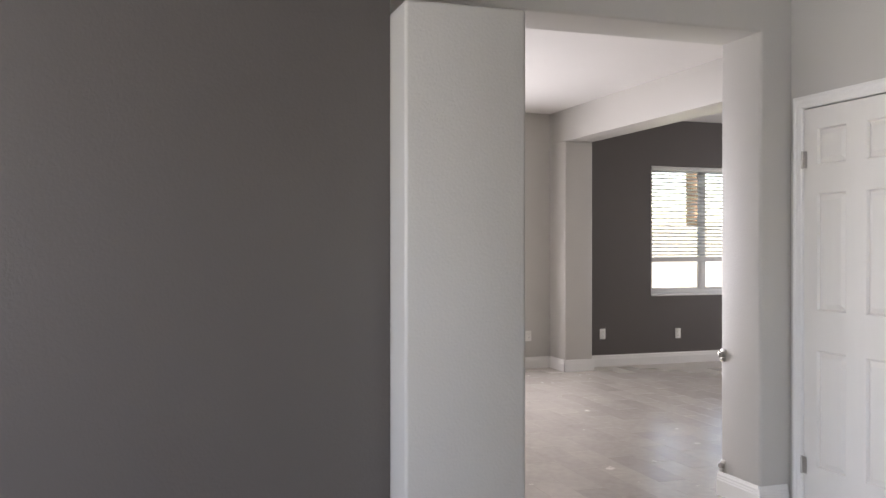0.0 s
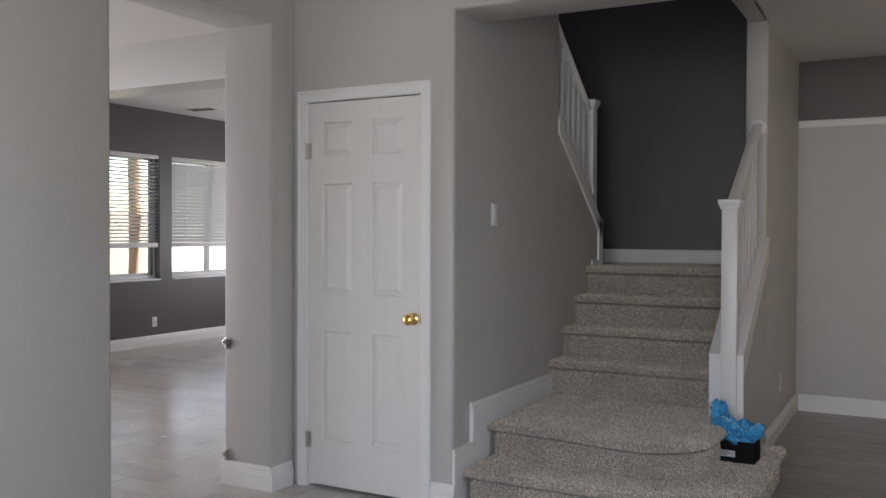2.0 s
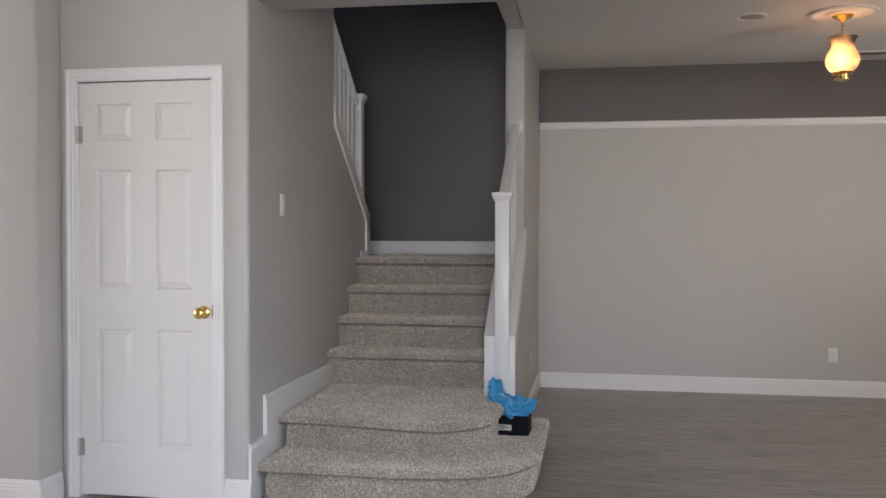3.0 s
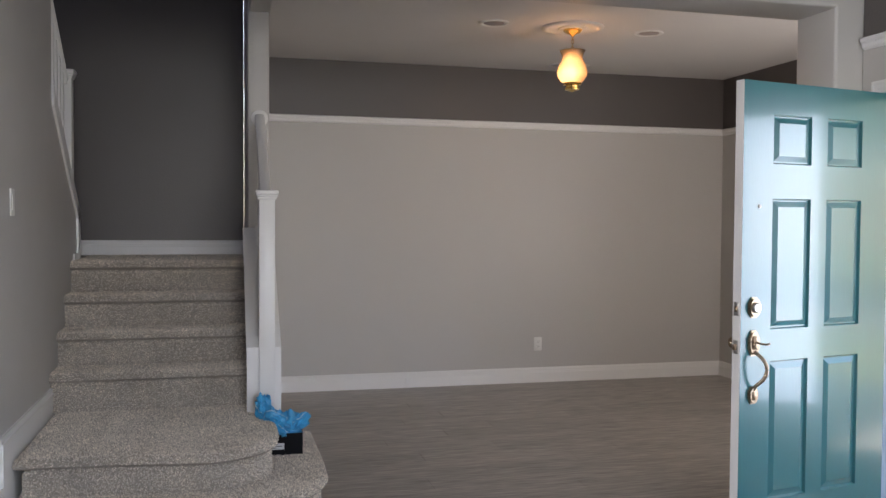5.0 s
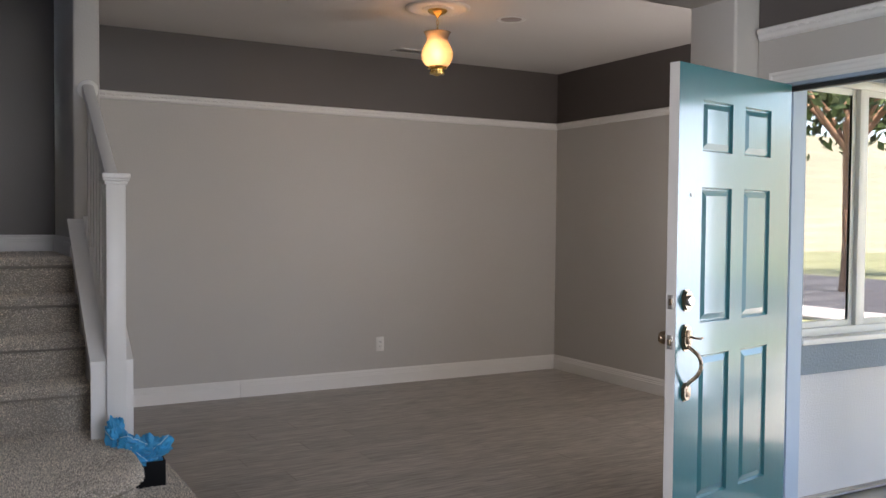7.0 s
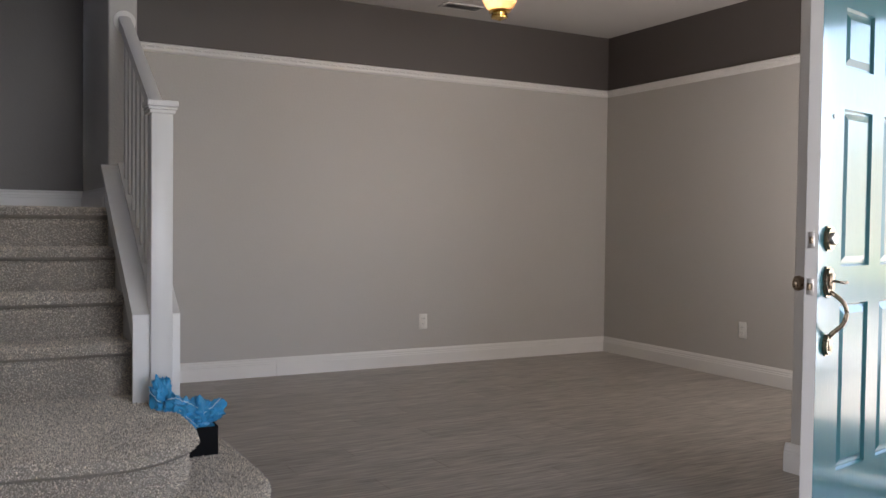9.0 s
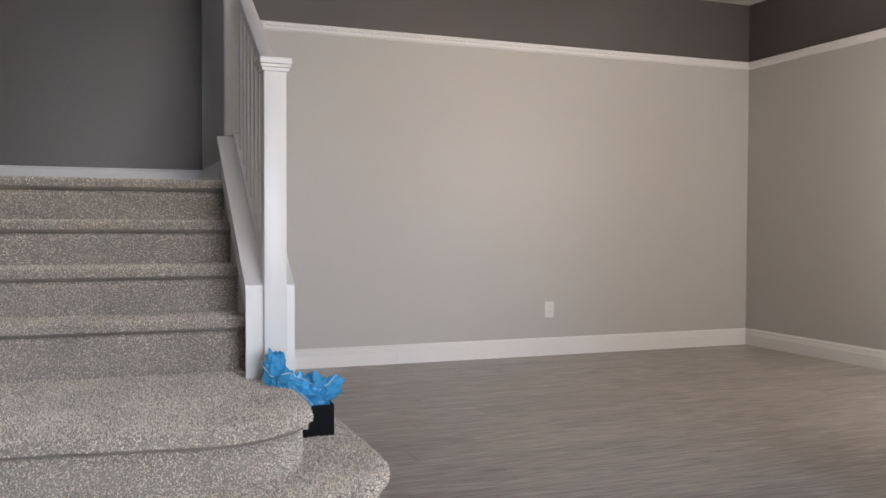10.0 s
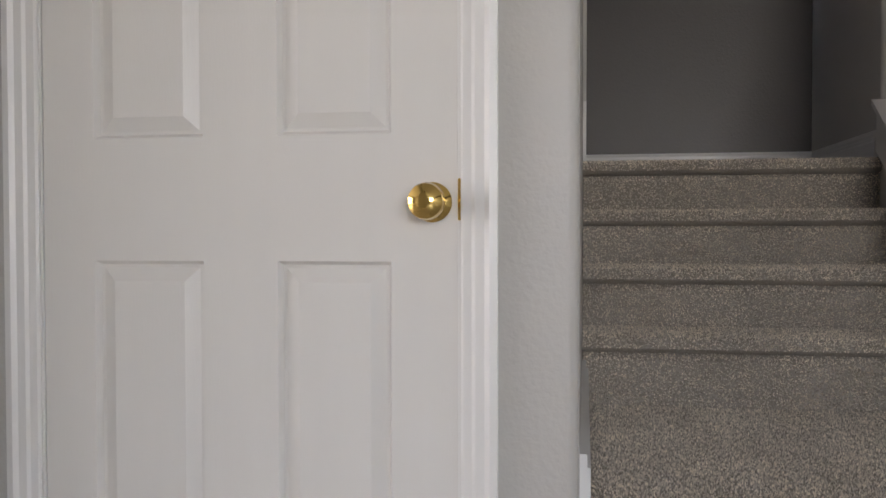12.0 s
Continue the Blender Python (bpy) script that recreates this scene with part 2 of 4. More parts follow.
def wall_bm(bm, run, a0, a1, t0, t1, z0, z1, holes=(), soft=0.0):
    """A wall that runs along x or y from a0 to a1, t0 to t1 thick, with openings (from, to, low, high); soft rounds the openings' corners."""
    us = sorted({a0, a1, *[h[0] for h in holes], *[h[1] for h in holes]})
    zs = sorted({z0, z1, *[h[2] for h in holes], *[h[3] for h in holes]})
    us, zs = [u for u in us if a0 <= u <= a1], [z for z in zs if z0 <= z <= z1]

    def solid(i, k):
        if not (0 <= i < len(us) - 1 and 0 <= k < len(zs) - 1):
            return False
        u, z = (us[i] + us[i + 1]) / 2, (zs[k] + zs[k + 1]) / 2
        return not any(h[0] < u < h[1] and h[2] < z < h[3] for h in holes)

    verts = {}

    def v(i, t, k):
        key = (i, t, k)
        if key not in verts:
            p = (us[i], (t0, t1)[t], zs[k])
            verts[key] = bm.verts.new(p if run == "x" else (p[1], p[0], p[2]))
        return verts[key]

    for i in range(len(us) - 1):
        for k in range(len(zs) - 1):
            if not solid(i, k):
                continue
            bm.faces.new((v(i, 0, k), v(i + 1, 0, k), v(i + 1, 0, k + 1), v(i, 0, k + 1)))
            bm.faces.new((v(i, 1, k), v(i, 1, k + 1), v(i + 1, 1, k + 1), v(i + 1, 1, k)))
            for di, dk, (p, q) in ((-1, 0, ((i, k), (i, k + 1))), (1, 0, ((i + 1, k), (i + 1, k + 1))),
                                   (0, -1, ((i, k), (i + 1, k))), (0, 1, ((i, k + 1), (i + 1, k + 1)))):
                if not solid(i + di, k + dk):
                    bm.faces.new((v(p[0], 0, p[1]), v(q[0], 0, q[1]), v(q[0], 1, q[1]), v(p[0], 1, p[1])))
    if soft:
        bmesh.ops.recalc_face_normals(bm, faces=bm.faces)
        around = set()
        for h in holes:
            for e in bm.edges:
                if len(e.link_faces) != 2 or e.calc_face_angle(0) < 1:
                    continue
                pts = [(w.co.x, w.co.z) if run == "x" else (w.co.y, w.co.z) for w in e.verts]
                inside = all(h[0] - 1e-4 <= p[0] <= h[1] + 1e-4 and h[2] - 1e-4 <= p[1] <= h[3] + 1e-4 for p in pts)
                along = abs(pts[0][0] - pts[1][0]) + abs(pts[0][1] - pts[1][1]) > 1e-4
                if inside and along:
                    around.add(e)
        bmesh.ops.bevel(bm, geom=list(around), offset=soft, segments=4, affect="EDGES", profile=0.5)


def wall(name, mat, *args, **kw):
    bm = bmesh.new()
    wall_bm(bm, *args, **kw)
    return structure(name, bm, mat)


def block(name, mat, dims, bevel=0.0, label="", category=""):
    bm = bmesh.new()
    box(bm, *dims, bevel=bevel, segs=3)
    return structure(name, bm, mat, label, category)


BASE_PROFILE = [(0, 0), (0.016, 0), (0.016, 0.083), (0.013, 0.088), (0.013, 0.097), (0.010, 0.101), (0.010, 0.112), (0.006, 0.120), (0.004, 0.127), (0, 0.128)]


def run_profile(bm, p, q, profile, out):
    """Carries a profile (depth along out, height) from p to q."""
    p, q, out = Vector(p), Vector(q), Vector(out)
    a = [bm.verts.new(p + out * d + Vector((0, 0, h))) for d, h in profile]
    b = [bm.verts.new(q + out * d + Vector((0, 0, h))) for d, h in profile]
    for i in range(len(a)):
        j = (i + 1) % len(a)
        bm.faces.new((a[i], a[j], b[j], b[i]))
    bm.faces.new(a[::-1])
    bm.faces.new(b)


def trim_run(name, runs, profile, mat=None, label=""):
    for p, q, out in runs:
        bm = bmesh.new()
        run_profile(bm, p, q, profile, out)
        structure(name, bm, mat or WHITE, label, smooth=False)


# ---- walls, ceilings ----
HALL_TOP = 2.95
OPEN_TOP = 2.44
LIVING_TOP = 2.67
RAIL = 2.19
SHAFT_TOP = 5.0

bm = bmesh.new()
wall_bm(bm, "x", -0.97, 3.775, 0.0, 0.33, 0.0, HALL_TOP, holes=[(0.0, 3.63, -1, OPEN_TOP), (-0.885, -0.178, -1, 2.055)], soft=0.018)
for v in bm.verts:
    if v.co.x > 0.03:
        f = v.co.x / 3.63
        v.co.y = v.co.y * (1 - 0.12 * f) - 0.11 * f
        if 2.0 < v.co.z < 2.6:
            v.co.z -= 0.055 * f
structure("wall_closet", bm, PAINT_LIGHT)
wall("wall_family_side", PAINT_LIGHT, "y", -2.6, 0.33, -1.30, -0.973, 0.0, HALL_TOP, holes=[(-1.79, -0.185, -1, 2.445)], soft=0.018)
block("wall_plant_shelf", PAINT_LIGHT, (-0.97, -0.302, -2.262, -1.784, 0.0, 2.25), 0.015)
block("wall_entry_dark", PAINT_DARK, (-0.70, -0.50, -6.4, -2.264, 0.0, HALL_TOP))
# Back opening is assumed, made only to go with the added fill lamp.
wall("wall_entry_back", PAINT_LIGHT, "x", -0.7, 3.9, -6.55, -6.4, 0.0, HALL_TOP, holes=[(0.6, 3.2, 0.8, 2.4)])
wall("wall_front_lower", PAINT_LIGHT, "y", -6.4, -0.118, 3.775, 3.92, 0.0, 2.22, holes=[(-1.222, -0.242, -1, 1.985)])
block("wall_front_upper", PAINT_DARK, (3.775, 3.92, -6.4, -0.118, 2.22, HALL_TOP))
wall("wall_living_front", PAINT_LIGHT, "x", 3.778, 5.4, -0.11, 0.18, 0.0, 2.95, holes=[(4.06, 5.14, 0.78, 2.08)])
block("wall_living_back_lower", PAINT_LIGHT, (1.15, 5.40, 3.457, 3.60, 0.0, RAIL))
block("wall_living_back_upper", PAINT_DARK, (1.15, 5.40, 3.457, 3.60, RAIL, LIVING_TOP + 0.1))
block("wall_living_end_lower", PAINT_LIGHT, (5.26, 5.40, 0.183, 3.455, 0.0, RAIL))
block("wall_living_end_upper", PAINT_DARK, (5.26, 5.40, 0.183, 3.455, RAIL, LIVING_TOP + 0.1))
block("wall_stair_side", PAINT_LIGHT, (1.028, 1.160, 1.945, 3.60, 0.0, SHAFT_TOP), 0.012)
block("wall_stair_side_high", PAINT_LIGHT, (1.045, 1.159, 0.31, 1.95, LIVING_TOP, SHAFT_TOP))
block("wall_landing", PAINT_DARK, (-1.10, 1.024, 2.87, 2.97, 0.0, SHAFT_TOP))
block("wall_landing_end", PAINT_LIGHT, (-1.20, -1.05, 0.333, 2.867, 0.0, SHAFT_TOP))
block("wall_shaft_front", PAINT_LIGHT, (-1.05, 1.042, 0.18, 0.325, HALL_TOP + 0.002, SHAFT_TOP))
block("wall_family_far", PAINT_LIGHT, (-6.30, -6.12, -4.6, 1.098, 0.0, 2.95))
block("wall_family_south", PAINT_LIGHT, (-6.11, -0.603, -4.75, -4.6, 0.0, 2.95))
block("wall_family_pier", PAINT_LIGHT, (-6.15, -5.76, 1.10, 1.43, 0.0, 2.482), 0.016)
block("wall_family_header", PAINT_LIGHT, (-6.15, -1.303, 1.10, 1.43, 2.480, 2.95), 0.006)
wall("wall_nook_window", PAINT_DARK, "y", 1.433, 6.6, -6.15, -6.00, 0.0, 2.95, holes=[(2.31, 3.81, 0.795, 2.275), (4.00, 5.40, 0.795, 2.275)])
wall("wall_nook_north", PAINT_LIGHT, "x", -6.15, -1.2, 6.6, 6.75, 0.0, 2.95)
block("wall_nook_east", PAINT_LIGHT, (-1.35, -1.203, 1.433, 6.6, 0.0, 2.95))
block("wall_closet_back", PAINT_LIGHT, (-1.2, -1.05, 2.975, 6.6, 0.0, 2.95))

bm = bmesh.new()
prism(bm, [(0.0185, 0.0), (2.23, 0.0), (2.23, 1.36), (1.39, 2.04), (1.39, SHAFT_TOP), (0.0185, SHAFT_TOP)], "x", -0.125, 0.0008)
structure("wall_stair_inner", bm, PAINT_LIGHT, smooth=False)
bm = bmesh.new()
prism(bm, [(1.0925, 0.0), (1.942, 0.0), (1.942, 1.30), (1.0925, 0.675)], "x", 1.028, 1.165)
structure("wall_stair_knee", bm, PAINT_LIGHT, smooth=False)


def ceiling(name, dims):
    block(name, PAINT_CEILING, dims)


ceiling("ceiling_hall", (-1.3, 4.1, -6.6, 0.33, HALL_TOP + 0.001, HALL_TOP + 0.12))
ceiling("ceiling_living", (1.15, 5.5, 0.02, 3.46, LIVING_TOP, LIVING_TOP + 0.12))
ceiling("ceiling_family", (-6.4, -1.3, -4.7, 1.098, 2.82, 2.95))
ceiling("ceiling_nook", (-6.1, -1.3, 1.432, 6.65, 2.80, 2.90))
ceiling("ceiling_shaft", (-1.3, 1.3, 0.1, 3.0, SHAFT_TOP, SHAFT_TOP + 0.1))

# ---- baseboards and rails ----
Z0 = 0.0
BASE = [((1.18, 3.457, 0), (2.345, 3.457, 0), (0, -1, 0)), ((2.347, 3.455, 0), (5.26, 3.455, 0), (0, -1, 0)),
        ((5.26, 3.44, 0), (5.26, 0.18, 0), (-1, 0, 0)), ((1.16, 1.95, 0), (1.16, 3.44, 0), (1, 0, 0)),
        ((5.24, 0.181, 0), (3.64, 0.181, 0), (0, 1, 0)), ((3.63, 0.197, 0), (3.63, -0.125, 0), (-1, 0, 0)),
        ((3.616, -0.111, 0), (3.775, -0.115, 0), (0, -1, 0)), ((3.775, -1.285, 0), (3.775, -6.4, 0), (-1, 0, 0)),
        ((-0.118, 0.0, 0), (0.016, 0.0, 0), (0, -1, 0)), ((-0.973, -0.02, 0), (-0.973, -0.20, 0), (1, 0, 0)),
        ((-0.958, -0.185, 0), (-1.315, -0.185, 0), (0, -1, 0)), ((-1.30, -0.18, 0), (-1.30, 1.3, 0), (-1, 0, 0)),
        ((-0.302, -1.768, 0), (-0.302, -2.278, 0), (1, 0, 0)), ((-0.49, -2.262, 0), (-0.286, -2.262, 0), (0, -1, 0)), ((-0.97, -1.784, 0), (-0.286, -1.784, 0), (0, 1, 0)), ((-0.50, -2.278, 0), (-0.50, -6.4, 0), (1, 0, 0)),
        ((-6.12, -4.6, 0), (-6.12, 1.084, 0), (1, 0, 0)), ((-6.12, 1.10, 0), (-5.744, 1.10, 0), (0, -1, 0)),
        ((-5.76, 1.084, 0), (-5.76, 1.446, 0), (1, 0, 0)), ((-6.00, 1.45, 0), (-6.00, 6.6, 0), (1, 0, 0)),
        ((-6.0, 6.6, 0), (-1.35, 6.6, 0), (0, -1, 0)), ((-1.04, 2.87, 1.108), (1.024, 2.87, 1.108), (0, -1, 0)),
        ((1.028, 2.855, 1.108), (1.028, 1.96, 1.108), (-1, 0, 0))]
trim_run("baseboard", BASE, BASE_PROFILE)
RAIL_PROFILE = [(0, 0), (0.010, 0.004), (0.018, 0.012), (0.020, 0.028), (0.028, 0.036), (0.030, 0.050), (0.018, 0.058), (0, 0.060)]
trim_run("trim_picture_rail", [((1.163, 3.457, 2.165), (5.26, 3.457, 2.165), (0, -1, 0)), ((5.26, 3.43, 2.165), (5.26, 0.18, 2.165), (-1, 0, 0)),
                               ((3.775, -0.13, 2.19), (3.775, -6.4, 2.19), (-1, 0, 0))], RAIL_PROFILE)
# small carved leaves along the rail
bm = bmesh.new()
rng = random.Random(4)


def leaf_row(bm, p, q, out):
    p, q, out = Vector(p), Vector(q), Vector(out)
    n = int((q - p).length / 0.03)
    d = (q - p).normalized()
    for i in range(n):
        c = p + d * (0.03 * i + 0.015) + Vector((0, 0, 0.034 + (0.004 if i % 2 else -0.004)))
        c += out * 0.026
        vs = [bm.verts.new(c + d * a + Vector((0, 0, b))) for a, b in ((-0.012, 0), (0, -0.007), (0.012, 0.001), (0, 0.008))]
        top = bm.verts.new(c + out * 0.008)
        for k in range(4):
            bm.faces.new((vs[k], vs[(k + 1) % 4], top))


leaf_row(bm, (1.2, 3.457, 2.165), (5.25, 3.457, 2.165), (0, -1, 0))
leaf_row(bm, (5.26, 3.4, 2.165), (5.26, 0.4, 2.165), (-1, 0, 0))
leaf_row(bm, (3.775, -0.15, 2.19), (3.775, -3.0, 2.19), (-1, 0, 0))
structure("trim_rail_ornament", bm, WHITE, smooth=False)

# stepped skirting beside the lowest steps
bm = bmesh.new()
prism(bm, [(0.0, 0.0), (0.20, 0.0), (1.40, 0.36), (1.40, 0.50), (0.185, 0.50), (0.185, 0.30), (0.0, 0.30)], "x", 0.0, 0.014)
structure("trim_stair_skirting", bm, WHITE, smooth=False)
bm = bmesh.new()
box(bm, 0.014, 0.020, 0.20, 1.39, 0.468, 0.476)
box(bm, 0.014, 0.020, 0.19, 0.20, 0.30, 0.476)
box(bm, 0.014, 0.020, 0.01, 0.19, 0.268, 0.276)
structure("trim_stair_bead", bm, WHITE, smooth=False)
block("trim_landing_foot", WHITE, (0.002, 0.014, 2.02, 2.15, 1.09, 1.175))


# ---- stairs ----
def carpet_step(bm, outline, z0, z1, nose=0.034, straight=False):
    """A carpeted step: a body with a rounded nosing that stands proud of it. outline runs anticlockwise round the tread."""
    cx = sum(p[0] for p in outline) / len(outline)
    cy = sum(p[1] for p in outline) / len(outline)
    rows = [(-nose, z0), (-nose, z1 - 0.072), (-nose - 0.012, z1 - 0.062), (-nose - 0.012, z1 - 0.052), (-0.012, z1 - 0.046), (0, z1 - 0.034), (-0.005, z1 - 0.014), (-0.018, z1 - 0.003), (-0.045, z1)]
    n = len(outline)
    normals = []
    for i in range(n):
        a, b, c = outline[i - 1], outline[i], outline[(i + 1) % n]
        e1 = Vector((b[1] - a[1], a[0] - b[0])).normalized()
        e2 = Vector((c[1] - b[1], b[0] - c[0])).normalized()
        m = e1 + e2
        m = m.normalized() / max(0.5, m.normalized().dot(e1))
        if straight:
            m.x = 0
        normals.append(m)
    rings = [[bm.verts.new((p[0] + m.x * d, p[1] + m.y * d, z)) for p, m in zip(outline, normals)] for d, z in rows]
    for a, b in zip(rings, rings[1:]):
        for i in range(n):
            j = (i + 1) % n
            bm.faces.new((a[i], a[j], b[j], b[i]))
    bm.faces.new(rings[0][::-1])
    bm.faces.new(rings[-1])


def smooth_line(points, steps=6):
    out = []
    pts = [points[0], *points, points[-1]]
    for i in range(1, len(pts) - 2):
        p0, p1, p2, p3 = pts[i - 1 : i + 3]
        for k in range(steps):
            t = k / steps
            out.append(tuple(0.5 * (2 * b + (c - a) * t + (2 * a - 5 * b + 4 * c - d) * t * t + (3 * b - a - 3 * c + d) * t ** 3)
                             for a, b, c, d in zip(p0, p1, p2, p3)))
    out.append(points[-1])
    return out


STEP1 = smooth_line([(0.016, 0.07), (0.35, 0.06), (0.72, 0.06), (1.02, 0.11), (1.22, 0.22), (1.33, 0.40), (1.362, 0.62), (1.36, 1.36)]) + [(1.18, 1.38), (0.016, 1.38)]
STEP2 = smooth_line([(0.016, 0.355), (0.35, 0.335), (0.62, 0.295), (0.84, 0.275), (1.0, 0.345), (1.10, 0.465), (1.135, 0.65), (1.13, 0.95), (1.095, 1.14)]) + [(1.0, 1.33), (0.016, 1.33)]
RISE = 0.1835
staircase = thing("staircase", "stairs in worn grey-beige loop carpet with two wide rounded lower steps", "stairs")
STEPS = []
bm = bmesh.new()
carpet_step(bm, STEP1, 0.0, 0.19)
part("step", bm, CARPET, staircase)
bm = bmesh.new()
carpet_step(bm, STEP2, 0.192, 0.366)
part("step", bm, CARPET, staircase)
NOSES = [1.242, 1.462, 1.688, 1.908]
ZS = [0.576, 0.763, 0.947, 1.131]
for i, (y, z) in enumerate(zip(NOSES, ZS)):
    bm = bmesh.new()
    back = 2.0 if i < 3 else 2.867
    right = 1.026 if i < 3 else 1.024
    left = 0.002
    prev = 0.368 if i == 0 else ZS[i - 1] + 0.002
    if i < 3:
        carpet_step(bm, [(left, y), (right, y), (right, back), (left, back)], prev, z, 0.036, True)
    else:
        carpet_step(bm, [(0.002, y), (right, y), (right, back), (0.002, back)], prev, z, 0.036, True)
    part("step", bm, CARPET, staircase)
bm = bmesh.new()
box(bm, -1.04, -0.002, 2.235, 2.866, 0.95, 1.131, bevel=0.012)
part("landing_end", bm, CARPET, staircase)
for i in range(7):
    bm = bmesh.new()
    box(bm, -1.04, -0.128, 1.9 - 0.2275 * i - 0.24, 2.235 - 0.2275 * i, 1.10 + 0.183 * i, 1.10 + 0.183 * (i + 1), bevel=0.01)
    part("step", bm, CARPET, staircase)


def pile(parent, density, seed, size):
    """Cut loops of the carpet: many small leaning tufts over every step, as one mesh."""
    r = np.random.default_rng(seed)
    verts, faces = [], []
    count = 0
    for ob in list(parent.children):
        if not ob.name.startswith("step") or ob.data.vertices[0].co.x < -0.1:
            continue
        me = ob.data
        me.calc_loop_triangles()
        co = np.array([v.co[:] for v in me.vertices])
        tri = np.array([t.vertices[:] for t in me.loop_triangles])
        a, b, c = co[tri[:, 0]], co[tri[:, 1]], co[tri[:, 2]]
        nrm = np.cross(b - a, c - a)
        area = np.linalg.norm(nrm, axis=1) / 2
        nrm = nrm / (2 * area[:, None] + 1e-12)
        n = int(area.sum() * density)
        pick = r.choice(len(tri), n, p=area / area.sum())
        u, v = r.random(n), r.random(n)
        flip = u + v > 1
        u[flip], v[flip] = 1 - u[flip], 1 - v[flip]
        p = a[pick] + (b - a)[pick] * u[:, None] + (c - a)[pick] * v[:, None]
        nn = nrm[pick]
        keep = (nn[:, 2] > -0.2) & (p[:, 0] > 0.004) & (p[:, 1] < 2.86)
        p, nn = p[keep], nn[keep]
        n = len(p)
        rnd = r.normal(size=(n, 3))
        t1 = np.cross(nn, rnd)
        t1 /= np.linalg.norm(t1, axis=1)[:, None] + 1e-9
        t2 = np.cross(nn, t1)
        w = size * r.uniform(0.7, 1.3, n)[:, None]
        tip = p + nn * w * r.uniform(0.7, 1.5, n)[:, None] + t1 * w * r.uniform(-0.6, 0.6, n)[:, None]
        low = p - nn * 0.0008
        q = [low + t1 * w * 0.75, low - t1 * w * 0.35 + t2 * w * 0.45, low - t1 * w * 0.35 - t2 * w * 0.45, tip + t2 * w * 0.2, tip - t2 * w * 0.2]
        verts.append(np.stack(q, 1).reshape(-1, 3))
        base = count + np.arange(n)[:, None] * 5
        faces.append(np.concatenate([base + [0, 1, 3], base + [1, 2, 3], base + [2, 4, 3], base + [2, 0, 4], base + [0, 3, 4]]))
        count += n * 5
    me = bpy.data.meshes.new("carpet_pile")
    me.from_pydata(np.concatenate(verts).tolist(), [], np.concatenate(faces).tolist())
    me.materials.append(TUFT)
    ob = new("carpet_pile", me)
    ob.parent = parent
    tagged(ob, kind="stuff")


pile(staircase, 60000, 5, 0.0041)


def newel(name, x, y, z0, z1, label, w=0.082):
    t = thing(name, label, "newel post")
    bm = bmesh.new()
    h = w / 2
    box(bm, x - h, x + h, y - h, y + h, z0, z1 - 0.04, bevel=0.003)
    part("post", bm, WHITE, t)
    bm = bmesh.new()
    box(bm, x - h - 0.008, x + h + 0.008, y - h - 0.008, y + h + 0.008, z1 - 0.05, z1 - 0.036, bevel=0.003)
    box(bm, x - h - 0.014, x + h + 0.014, y - h - 0.014, y + h + 0.014, z1 - 0.036, z1 - 0.024, bevel=0.004)
    box(bm, x - h - 0.018, x + h + 0.018, y - h - 0.018, y + h + 0.018, z1 - 0.024, z1, bevel=0.005)
    part("cap", bm, WHITE, t)
    return t


newel("newel_post", 1.103, 1.095, 0.186, 1.542, "white square newel post with moulded cap at the stair foot")
newel("newel_post", -0.055, 2.14, 1.10, 2.29, "white square newel post with moulded cap at the landing", 0.085)


def sloped(bm, x0, x1, p, q, lo, hi):
    """A bar from p to q (y, z), standing lo to hi from that line."""
    prism(bm, [(p[0], p[1] + lo), (q[0], q[1] + lo), (q[0], q[1] + hi), (p[0], p[1] + hi)], "x", x0, x1)


